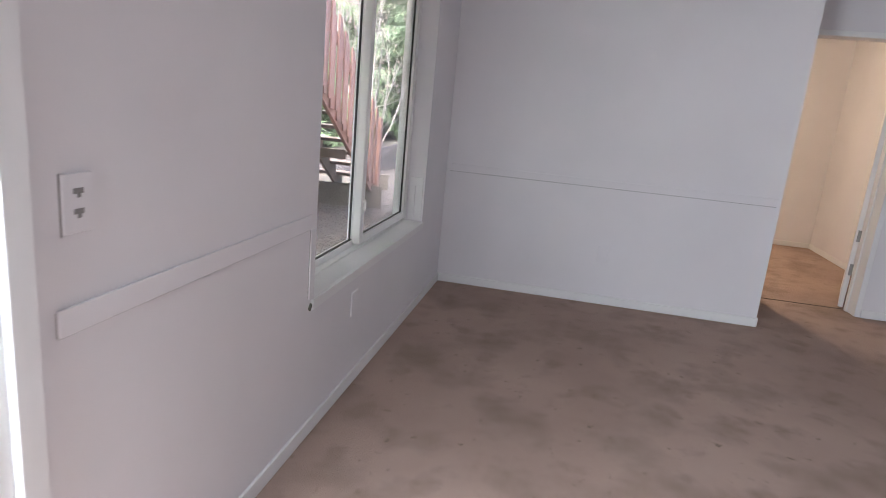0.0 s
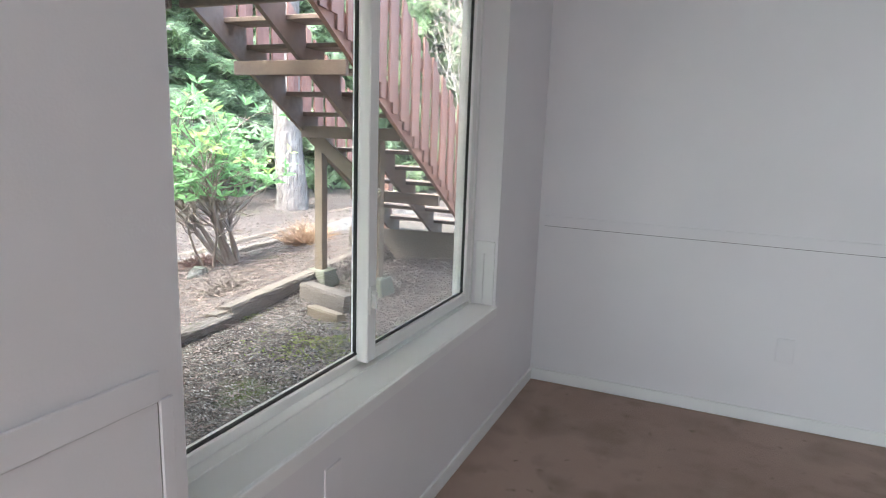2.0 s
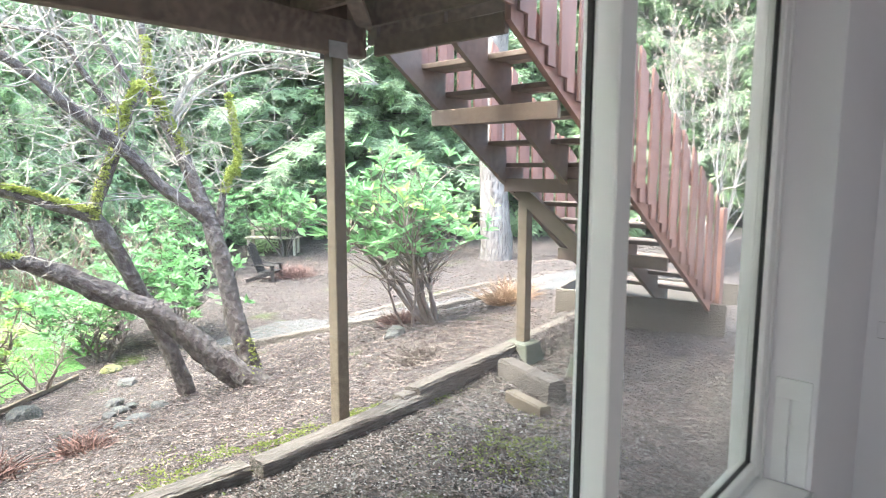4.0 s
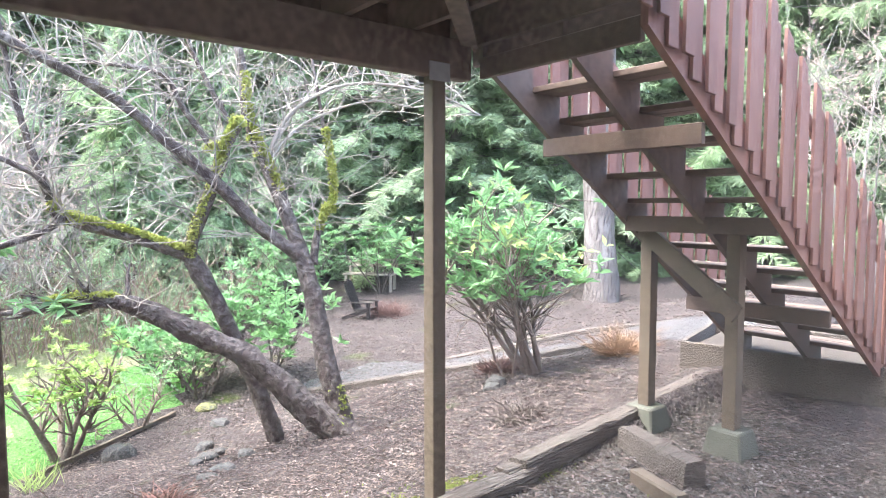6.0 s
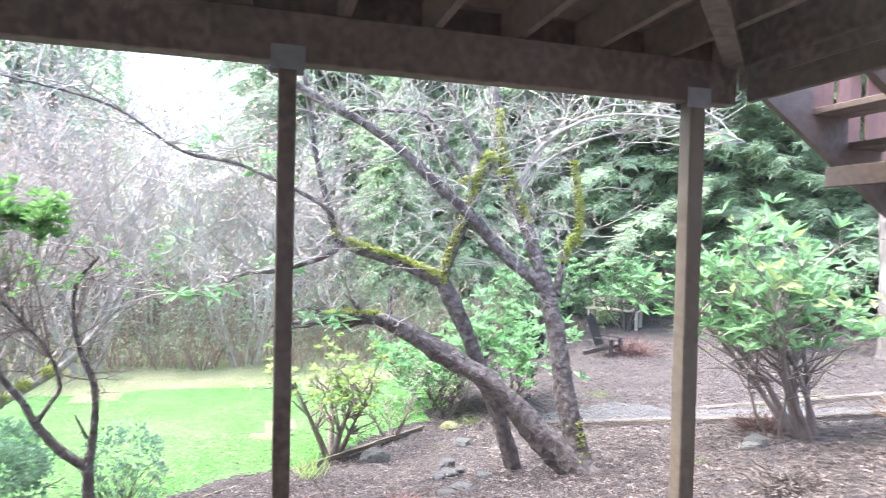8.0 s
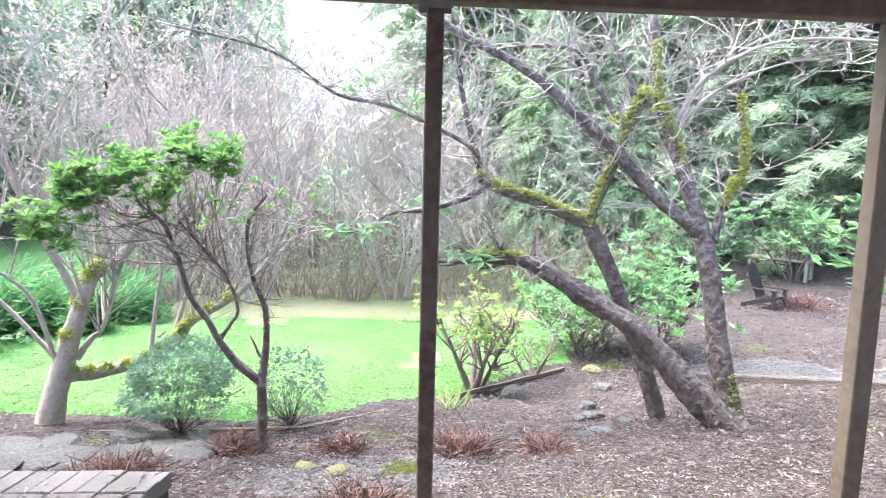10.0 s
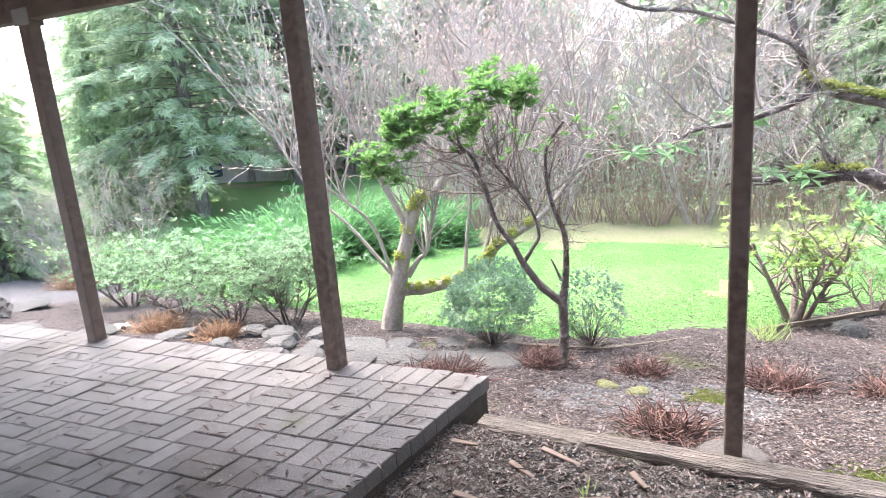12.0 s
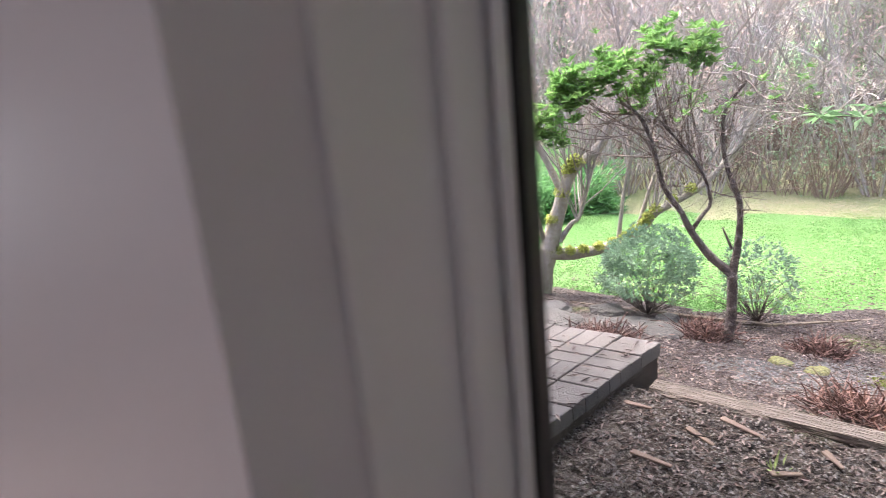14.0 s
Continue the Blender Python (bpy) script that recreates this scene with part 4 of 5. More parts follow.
b.part("leaves", L_BRIGHT, st, "glossy bright green leaves", kind="stuff")

# ---- budding magnolia ----
mg = tagged(new("magnolia"), "multi-stemmed pale magnolia, leafless, with pinkish buds", "tree")
s, ends = Soup(90), []
lines = [limb(s, p, r0, r1) for p, r0, r1 in (
    ([(-5.90, -1.03, -0.98), (-5.96, -0.94, -0.50), (-6.04, -0.79, 0.08), (-6.11, -0.67, 0.41), (-6.22, -0.43, 0.62), (-6.3, -0.2, 1.2)], 0.13, 0.035),
    ([(-6.06, -0.76, 0.13), (-6.00, -0.87, 0.43), (-5.95, -0.97, 0.67), (-5.88, -1.09, 1.01), (-5.8, -1.3, 1.6)], 0.045, 0.02),
    ([(-5.98, -0.91, -0.46), (-6.14, -0.67, -0.48), (-6.32, -0.35, -0.42), (-6.45, -0.11, -0.27), (-6.53, 0.02, -0.10), (-6.68, 0.40, 0.14), (-6.78, 0.67, 0.46), (-6.8, 0.9, 0.9)], 0.08, 0.02),
    ([(-6.03, -0.82, -0.33), (-6.09, -0.71, -0.16), (-6.13, -0.62, -0.05), (-6.19, -0.49, 0.45)], 0.035, 0.015),
    ([(-6.37, -0.32, -0.38), (-6.39, -0.28, 0.01), (-6.42, -0.20, 0.59), (-6.4, -0.2, 1.3)], 0.028, 0.012),
    ([(-6.53, -0.17, -0.26), (-6.59, -0.01, 0.27), (-6.66, 0.19, 0.66), (-6.8, 0.4, 1.2)], 0.028, 0.012),
    ([(-5.95, -0.93, -0.4), (-5.80, -1.03, 0.24), (-5.65, -1.26, 0.55), (-5.40, -1.62, 0.97)], 0.025, 0.01),
    ([(-5.95, -0.95, -0.3), (-5.85, -1.3, 0.2), (-5.8, -1.7, 0.6), (-5.8, -2.1, 1.2)], 0.025, 0.01))]
s.part("trunk", BARK_PALE, mg, smooth=True)
s = Soup(91)
for line in lines:
    for p in line[len(line) // 2:]:
        for _ in range(2):
            s.twig(p, Vector((s.rng.gauss(0, 0.35), s.rng.gauss(0, 0.35), 1)), s.rng.uniform(0.8, 2.0), 0.010, 0.3, 0.03, 3, 3, 2, ends)
s.part("twigs", TWIG_PINK, mg, kind="stuff")
s = Soup(93)
for c, r in [(lines[2][k], 0.06) for k in range(0, 26, 2)] + [(lines[0][k], 0.08) for k in (0, 1, 8, 14, 15, 16)] + [(lines[1][0], 0.09)]:
    clump(s, c + Vector((0.03, 0, 0.03)), r, 220)
s.part("moss", MOSS, mg, "yellow moss in the forks", kind="stuff")
b = Soup(92)
for p, d in ends:
    for _ in range(2):
        b.leaf(p, (d + b.way() * 0.4).normalized(), 0.035, 0.02)
b.part("buds", L_BUD, mg, kind="stuff")


# ---- conifers and woods ----
def conifer(seed, h, w, leaf, droop, rows, sprays, needles, label, name, size=0.3, low=0.03):
    """Tiers of drooping boughs; dense sprays inside, fine feathery twiglets outside."""
    t = tagged(new(name), label, "tree")
    a, b = Soup(seed), Soup(seed + 1)
    a.tube([Vector((0.04 * math.sin(k), 0, h * k / 8)) for k in range(9)], [0.014 * h * (1 - k / 9) + 0.01 for k in range(9)], 8)
    rnd = b.rng
    for i in range(rows):
        f = (i + rnd.random()) / rows
        z = h * (low + (0.99 - low) * f)
        ln = w / 2 * (1 - f) ** 0.75 * rnd.uniform(0.6, 1.12) + 0.12
        th = i * 2.4 + rnd.uniform(-0.4, 0.4)
        d = Vector((math.cos(th), math.sin(th), 0.15))
        p, pts = Vector((0, 0, z)), []
        for k in range(7):
            pts.append(p.copy())
            d = (d + Vector((0, 0, -droop * 0.16)) + b.way() * 0.06).normalized()
            p = p + d * ln / 6
        a.tube(pts[::2], [0.012 * (1 - k / 8) * (0.5 + ln / 2) for k in (0, 2, 4, 6)], 3)
        side = d.cross(Vector((0, 0, 1))).normalized()
        for k in range(int(sprays * (0.4 + ln / (w / 2)))):
            u = rnd.uniform(0.12, 1.0) * 5.99
            q = pts[int(u)].lerp(pts[int(u) + 1], u % 1)
            e = (side * rnd.uniform(0.3, 1) * rnd.choice((-1, 1)) + d * rnd.uniform(0.2, 0.9) + Vector((0, 0, rnd.uniform(-0.2 - droop, 0.15)))).normalized()
            if u < 2.6 or not needles:
                b.leaf(q, e, size * rnd.uniform(0.9, 1.5), size * 0.42, 0.2)
                continue
            out = e.cross(Vector((rnd.gauss(0, 0.4), rnd.gauss(0, 0.4), 1))).normalized()
            for m in range(needles):
                root = q + e * size * 0.9 * m / needles
                tip = root + (e + out * (0.9 if m % 2 else -0.9) + b.way() * 0.35) * size * rnd.uniform(0.3, 0.5)
                wide = e * size * 0.09
                n = len(b.v)
                b.v += [(root - wide)[:], (root + wide)[:], tip[:]]
                b.f.append((n, n + 1, n + 2))
    a.part("trunk", BARK_FIR, t, smooth=True)
    b.part("boughs", leaf, t, kind="stuff")
    return t


cedar = conifer(100, 11, 6.5, L_CEDAR, 0.9, 200, 34, 8, "broad green cedar with drooping sprays", "cedar", 0.34)
fir = conifer(110, 15, 7.5, L_FIR, 0.55, 230, 40, 8, "tall dark green fir with layered boughs", "fir", 0.36, 0.11)
far_fir = conifer(114, 15, 7.5, L_FIR, 0.6, 130, 14, 4, "distant grey-green fir in the woods", "fir", 0.62)
far_cedar = conifer(117, 11, 6.5, L_CEDAR, 0.8, 110, 14, 4, "distant green cedar in the woods", "cedar", 0.55)


def bare_tree(seed, h, n, label, name, twig=TWIG, bud=None, lift=0.05, kids=6, depth=3):
    t = tagged(new(name), label, "tree")
    s, ends = Soup(seed), []
    for k in range(n):
        th = 2 * math.pi * k / n
        s.twig(Vector((0.12 * math.cos(th), 0.12 * math.sin(th), -0.1)), Vector((0.4 * math.cos(th), 0.4 * math.sin(th), 1)), h * s.rng.uniform(0.6, 1), 0.011 * h ** 0.5, 0.3, lift, kids, 4, depth, ends)
    s.part("branches", twig, t, kind="stuff")
    if bud:
        b = Soup(seed + 1)
        for p, d in ends:
            for _ in range(2):
                b.leaf(p, (d + b.way() * 0.7).normalized(), 0.06, 0.03)
        b.part("buds", bud, t, kind="stuff")
    return t


thicket = bare_tree(120, 3.6, 9, "leafless pinkish thicket behind the lawn", "thicket", TWIG_PINK, L_BUD, 0.06, 4)
thicket.location = at(-12.8, -2.5)
brush = bare_tree(124, 1.5, 12, "low brown brushwood behind the lawn", "brushwood", TWIG_BROWN, L_PALE, 0.05, 3, 2)
brush.location = at(-13.1, 1.0)
rng = random.Random(9)


def spread(src, spots, group):
    src["group"] = group
    for x, y, k in spots:
        copy_thing(src, pose(x, y, g(x, y) - 0.05, 0, 0, rng.uniform(0, 360)) @ Matrix.Scale(k, 4))


def ring(a, d):
    """A place d metres off the house corner, a degrees left of +y."""
    return -0.6 - d * math.sin(radians(a)), 2.0 + d * math.cos(radians(a))


spread(thicket, [(-13.5 - 1.3 * (i % 3) + rng.uniform(-0.6, 0.6), -3.6 + 0.9 * i, rng.uniform(1.0, 1.55)) for i in range(9)]
       + [(-4.0, 13, 1.1), (-16.5, -1.5, 1.7), (-17.0, 1.5, 1.6), (-16.2, -4.5, 1.7)] + [(*ring(145, 12.0), 0.5), (*ring(140.5, 13.5), 0.55), (*ring(147, 13), 0.45)], "leafless thicket")
spread(brush, [(-13.4 + rng.uniform(-0.7, 0.7), -4.0 + 0.36 * i, rng.uniform(0.7, 1.25)) for i in range(32)], "brushwood by the lawn")
spots = []
for a in range(4, 172, 4):
    for d in (20, 28, 38):
        aa, dd = a + rng.uniform(-2, 2), d * rng.uniform(0.92, 1.15)
        k = rng.uniform(0.75, 1.2) * (0.8 + d / 50)
        if 88 < aa < 102 or 143 < aa < 152:
            k = dd * 0.011
        elif 102 <= aa < 132 and d < 22:
            continue
        if (aa > 120 and d < 22) or (128 < aa < 137 and d < 30):
            continue
        x, y = ring(aa, dd)
        if x < -1.5:
            spots.append((x, y, k, d))
near = [q for q in spots if q[3] < 22]
far = [q[:3] for q in spots if q[3] > 22]
fir.location, cedar.location = (*ring(135, 19), -1.3), (*ring(150, 14.5), -1.35)
cedar.scale = (0.7, 0.7, 0.46)
far_fir.location, far_cedar.location = (*far[0][:2], -0.5), (*far[1][:2], -0.5)
GROVE = "woods round the garden"
spread(fir, [q[:3] for q in near[::2]] + [(-16, 13, 0.9), (-12, 17, 0.9), (-14.5, 16, 1.1), (*ring(126.5, 24), 1.2), (*ring(130.5, 27), 1.3), (*ring(137, 32), 1.3)], GROVE)
cedar.scale = (1, 1, 1)
spread(cedar, [q[:3] for q in near[1::2]] + [(-17.5, 10.5, 0.7), (-15.5, 5.2, 0.6), (-16.5, 7.6, 0.7), (*ring(142, 19), 0.5), (*ring(139.5, 22), 0.9), (*ring(156, 15), 0.6)], GROVE)
cedar.scale = (0.7, 0.7, 0.46)
spread(far_fir, [q for q in far[2::2]], GROVE)
spread(far_cedar, [q for q in far[3::2]], GROVE)


def juniper(at_, w, h, seed):
    t = tagged(new("juniper"), "low spreading bright green juniper", "shrub", "junipers")
    t.location = at_
    a, b = Soup(seed), Soup(seed + 1)
    for k in range(60):
        d = a.way(0.0, 0.55)
        ln = w / 2 * a.rng.uniform(0.6, 1)
        pts = a.twig(Vector((0, 0, 0.1)), Vector((d.x, d.y, d.z * h / w * 3)), ln, 0.015, 0.25, -0.02, 0)
        for p in pts[1:]:
            for _ in range(34):
                b.leaf(p + b.way() * 0.2 * w / 3, (d + b.way() * 0.7 + Vector((0, 0, 0.2))).normalized(), 0.19, 0.05)
    a.part("stems", BARK, t)
    b.part("sprays", L_JUN, t, kind="stuff")


juniper(at(-10.3, -5.2), 4.2, 1.0, 130)
juniper(at(-11.3, -3.4), 2.6, 0.8, 133)

# ---- fir trunk, stump, stones, tufts ----
t = tagged(new("old_fir"), "thick straight fir trunk with grey bark", "tree")
s = Soup(140)
x, y = -8.7, 12.8
limb(s, [(x + 0.05, y, g(x, y) - 0.3), (x, y, g(x, y) + 0.5), (x - 0.1, y, 2.5), (x - 0.15, y + 0.1, 6), (x - 0.1, y, 11)], 0.42, 0.25, 16, 0.2)
s.part("trunk", BARK_FIR, t, smooth=True)
t = tagged(new("old_stump"), "leaning weathered grey tree stump beside the patio", "stump")
s = Soup(141)
limb(s, [(-4.55, -5.35, -0.75), (-4.62, -5.5, -0.3), (-4.6, -5.8, 0.05), (-4.4, -6.3, 0.5), (-4.2, -7.0, 0.9)], 0.19, 0.12, 20, 0.75)
s.part("trunk", BARK_WORN, t, smooth=True)


def tuft(x, y, h, w, n, mat, label, seed):
    """Many thin stalks, some upright stubs, some flopped over and bent."""
    s = Soup(seed)
    t = tagged(new("dry_tuft"), label, "dry plant", "dry tufts")
    t.location = at(x, y)
    for _ in range(n):
        base = Vector((s.rng.gauss(0, w * 0.17), s.rng.gauss(0, w * 0.17), -0.02))
        d = (s.way(0.25, 1.0) + base * 1.5 / w).normalized()
        ln = h * s.rng.uniform(0.35, 1.1)
        p1 = base + d * ln * 0.6
        flop = s.way(-0.6, 0.3) * ln * s.rng.choice((0.1, 0.2, 0.5))
        s.tube([base, p1, p1 + d * ln * 0.3 + flop], [0.005, 0.0045, 0.0025], 3)
    s.part("stalks", mat, t, kind="stuff")


RB, TB = "cut-back clump of reddish brown dry stalks", "bushy clump of tan dry fern stalks"
for k, (x, y, h, w, mat, lab) in enumerate((
    (-4.19, 0.34, 0.27, 0.7, DRY, RB), (-4.93, 0.84, 0.24, 0.5, DRY, RB), (-4.95, 1.60, 0.2, 0.45, DRY, RB), (-4.93, 2.49, 0.27, 0.65, DRY, RB), (-3.63, 1.85, 0.26, 0.5, DRY, RB),
    (-4.81, -3.10, 0.33, 0.6, DRY_TAN, TB), (-4.74, -2.24, 0.27, 0.4, DRY_TAN, TB), (-4.82, 8.07, 0.5, 0.7, DRY_TAN, TB), (-5.9, 7.2, 0.3, 0.7, DRY, RB), (-4.9, 3.1, 0.22, 0.4, DRY, RB), (-4.08, 5.74, 0.22, 0.7, BARK, "small pile of grey pruned twigs on the soil"), (-11.0, 9.0, 0.5, 1.0, DRY, RB), (-7.2, -7.6, 0.6, 0.8, DRY_TAN, TB))):
    tuft(x, y, h * 0.85, w * 0.8, 420, mat, lab, 150 + k)


def stone(x, y, sx, sy, sz, seed, name="stone", label="rough grey garden stone half sunk in soil", mat=None, rise=0.0):
    bm = bmesh.new()
    bmesh.ops.create_icosphere(bm, subdivisions=3, radius=1.0)
    for v in bm.verts:
        k = 1 + 0.28 * noise.noise(v.co * 1.3 + Vector((seed * 3.1, 0, 0))) + 0.1 * noise.noise(v.co * 3.5 + Vector((seed, 2, 0)))
        v.co = Vector((v.co.x * sx * k, v.co.y * sy * k, max(-0.6, min(0.75, v.co.z * k)) * sz))
    o = part(name, bm, mat or STONE)
    o.location, o.rotation_euler = (x, y, g(x, y) + sz * 0.15 + rise), (0, 0, seed * 1.7)
    return tagged(o, label, "stone", "garden stones")


for k, (x, y, a, b, c) in enumerate(((-5.2, 0.0, 0.16, 0.12, 0.1), (-5.2, 0.5, 0.13, 0.1, 0.08), (-4.3, -1.25, 0.16, 0.12, 0.06), (-4.7, -1.1, 0.14, 0.11, 0.06), (-4.6, -0.3, 0.3, 0.22, 0.035), (-4.9, 0.35, 0.25, 0.2, 0.03), (-4.3, -0.6, 0.3, 0.2, 0.03), (-5.0, -1.7, 0.2, 0.16, 0.1), (-4.6, -2.6, 0.2, 0.14, 0.08), (-4.9, -0.75, 0.26, 0.2, 0.05), (-5.2, -1.4, 0.2, 0.12, 0.08),
    (-7.53, 3.34, 0.16, 0.13, 0.13), (-5.3, 6.55, 0.13, 0.1, 0.12), (-5.2, 6.4, 0.1, 0.09, 0.09), (-7.9, 4.5, 0.12, 0.1, 0.08), (-6.9, 4.0, 0.1, 0.08, 0.06), (-5.6, 3.75, 0.11, 0.09, 0.05), (-5.4, 3.55, 0.09, 0.1, 0.05), (-6.0, 4.1, 0.08, 0.07, 0.05), (-4.3, -3.4, 0.25, 0.2, 0.06), (-4.2, -4.3, 0.3, 0.2, 0.05), (-5.2, -6.0, 0.4, 0.3, 0.05))):
    stone(x, y, a, b, c, k + 1)
stone(-4.0, 1.75, 0.09, 0.07, 0.05, 40, "clod", "dark clod of earth on the soil", DARK)
stone(-8.57, 4.56, 0.14, 0.11, 0.08, 41, "mossy_stone", "stone covered with yellow moss", MOSS_STONE)
s = Soup(180)
for x, y, a, b in ((-3.55, 3.3, 0.2, 0.22), (-3.6, 3.85, 0.16, 0.2), (-3.42, 2.85, 0.08, 0.16), (-3.45, 4.45, 0.09, 0.1), (-4.5, 2.05, 0.1, 0.06), (-3.2, 4.85, 0.05, 0.12), (-2.2, 4.6, 0.2, 0.25), (-3.32, 1.5, 0.04, 0.2)):
    for _ in range(1500):
        u, v = x + s.rng.gauss(0, a), y + s.rng.gauss(0, b)
        if noise.noise((u * 5, v * 5, 1)) > -0.1:
            s.leaf(Vector((u, v, g(u, v) + lumps(u, v) - 0.004)), s.way(0.1, 1), 0.022, 0.012, 0.4)
tagged(new("ground_moss", s.mesh("ground_moss", MOSS_LOW)), "patches of yellow-green moss on the soil", "moss", kind="stuff")


# ---- garden chair ----
ch = tagged(new("garden_chair"), "dark slatted wooden garden chair standing on the soil", "chair")
ch.location, ch.rotation_euler = at(-11.15, 8.5), (0, 0, radians(122))
ch.scale = (0.75, 0.75, 0.75)
CHAIR = simple("dark chair wood", (0.014, 0.011, 0.011), (0.024, 0.02, 0.019), scale=6, rough=0.7)
for k in range(5):
    bm = bmesh.new()
    plank(bm, (-0.16 + 0.08 * k, 0.22, 0.26), (-0.2 + 0.1 * k, 0.52, 1.05 - 0.04 * abs(k - 2)), 0.085, 0.025, (0, 1, 0))
    part("back_slat", bm, CHAIR, ch)
for k in range(5):
    boxes("seat_slat", CHAIR, [(-0.25, -0.25 + 0.095 * k, 0.30 - 0.012 * k, 0.25, -0.17 + 0.095 * k, 0.32 - 0.012 * k)], ch)
for x in (-0.26, 0.24):
    boxes("front_leg", CHAIR, [(x, -0.26, 0, x + 0.03, -0.17, 0.46)], ch)
    bm = bmesh.new()
    plank(bm, (x + 0.015, -0.2, 0.28), (x + 0.015, 0.55, 0.02), 0.03, 0.1)
    part("back_leg", bm, CHAIR, ch)
    boxes("armrest", CHAIR, [(x - 0.04, -0.3, 0.46, x + 0.07, 0.36, 0.48)], ch)

# ---- far fence ----
fence = tagged(new("fence"), "long brown board fence behind the brushwood", "fence")
for k in range(36):
    boxes("board", WOOD_DARK, [(-17.03, -5 + 0.4 * k, g(-17, 0) - 0.1, -17, -4.62 + 0.4 * k, g(-17, 0) + 1.5)], fence)
cot = tagged(new("neighbour_house"), "distant grey house with dark windows behind the trees", "house")
boxes("wall", SIDING, [(-26, -19.5, -1.5, -21, -13.5, 1.4)], cot)
for y in (-18.5, -16.5, -14.6):
    boxes("window", STEEL, [(-21, y - 0.5, 0.0, -20.96, y + 0.5, 0.9)], cot)
bm = bmesh.new()
plank(bm, (-24.9, -16.5, 1.95), (-20.4, -16.5, 1.3), 6.8, 0.12)
part("roof", bm, WOOD_DARK, cot)

# ---- parked car under the trees ----
def car(at_, turn):
    t = tagged(new("car"), "dark blue car parked under the far trees", "car")
    t.location, t.rotation_euler = at_, (0, 0, radians(turn))
    paint = simple("dark blue car paint", (0.03, 0.05, 0.12), (0.04, 0.06, 0.14), rough=0.25, bump_by=0)
    bm = bmesh.new()
    box(bm, -2.1, -0.86, 0.28, 2.1, 0.86, 0.86)
    bevel(bm, 0.09, 3)
    body = part("body", bm, paint, t, smooth=True)
    bm = bmesh.new()
    for v in box(bm, -1.5, -0.78, 0.84, 1.0, 0.78, 1.42):
        if v.co.z > 1:
            v.co.x, v.co.y = v.co.x * 0.72, v.co.y * 0.84
    bevel(bm, 0.05, 2)
    part("cabin", bm, paint, t, smooth=True)
    bm = bmesh.new()
    plank(bm, (0.93, -0.58, 1.12), (0.93, 0.58, 1.12), 0.02, 0.36, (-0.5, 0, 1))
    part("windscreen", bm, simple("grey windscreen", (0.3, 0.34, 0.37), (0.24, 0.28, 0.31), rough=0.1, bump_by=0), t)
    for y in (-0.62, 0.62):
        boxes("headlight", STEEL, [(2.08, y - 0.17, 0.58, 2.115, y + 0.17, 0.74)], t, "pale headlight", 0.01)
        for x in (-1.35, 1.35):
            bm = bmesh.new()
            bmesh.ops.create_cone(bm, cap_ends=True, segments=20, radius1=0.32, radius2=0.32, depth=0.2, matrix=pose(x, y * 1.25, 0.32, 90, 0, 0))
            wheel = part("wheel", bm, SEAL, t, "black tyre")
            bm = bmesh.new()
            bmesh.ops.create_cone(bm, cap_ends=True, segments=16, radius1=0.19, radius2=0.17, depth=0.215, matrix=pose(x, y * 1.25, 0.32, 90, 0, 0))
            part("rim", bm, STEEL, wheel, "grey steel rim")


car((*ring(133.4, 30), g(*ring(133.4, 30)) - 0.02), 60)

# ---- bench and second chair far off ----
bench = tagged(new("garden_bench"), "pale weathered wooden bench among the far shrubs", "bench")
bench.location, bench.rotation_euler = at(-13.6, 10.15), (0, 0, radians(40))
for k in range(3):
    boxes("seat_slat", BARK_PALE, [(-0.65, -0.2 + 0.14 * k, 0.42, 0.65, -0.08 + 0.14 * k, 0.455)], bench, bev=0.004)
for k in (0, 1):
    boxes("back_slat", BARK_PALE, [(-0.65, 0.22, 0.58 + 0.16 * k, 0.65, 0.25, 0.69 + 0.16 * k)], bench, bev=0.004)
for x in (-0.6, 0.54):
    boxes("leg", BARK_PALE, [(x, -0.18, 0, x + 0.06, -0.11, 0.42)], bench)
    boxes("back_leg", BARK_PALE, [(x, 0.15, 0, x + 0.06, 0.22, 0.86)], bench)
second = copy_thing(ch, pose(*at(-11.9, 7.55), 0, 0, 200))
for o in (ch, second):
    o["group"] = "garden chairs"

# ---- scraps, weeds and flat stones ----
SCRAP = simple("pale split wood", (0.25, 0.19, 0.15), (0.18, 0.135, 0.105), scale=6, fine=60, rough=0.9, stretch=(1, 6, 6))
for k, (x, y, ln, turn) in enumerate(((-2.98, 1.46, 0.2, 70), (-2.93, 1.02, 0.13, 95), (-2.84, 1.32, 0.15, 60), (-2.72, 1.66, 0.12, 120), (-2.55, 1.2, 0.17, 85), (-2.9, 1.8, 0.11, 40), (-2.4, 1.75, 0.13, 100))):
    bm = bmesh.new()
    for v in box(bm, -ln / 2, -0.016, 0, ln / 2, 0.016, 0.011):
        v.co.y *= 1 if v.co.x < 0 else 0.55
    bevel(bm, 0.003)
    o = tagged(part("wood_scrap", bm, SCRAP), "pale splinter of split wood lying on the soil", "wood scrap", "wood scraps")
    o.matrix_world = pose(x, y, g(x, y) + lumps(x, y) + 0.002, 3, 4, turn)
bm = bmesh.new()
bmesh.ops.create_grid(bm, x_segments=6, y_segments=6, size=0.09)
for v in bm.verts:
    v.co.z = 0.03 + 0.05 * noise.noise(v.co * 14)
bmesh.ops.solidify(bm, geom=bm.faces[:], thickness=0.002)
o = tagged(part("paper_scrap", bm, PLASTIC), "crumpled white scrap lying beside the patio", "scrap")
o.location = at(-4.66, -3.45, 0.01)
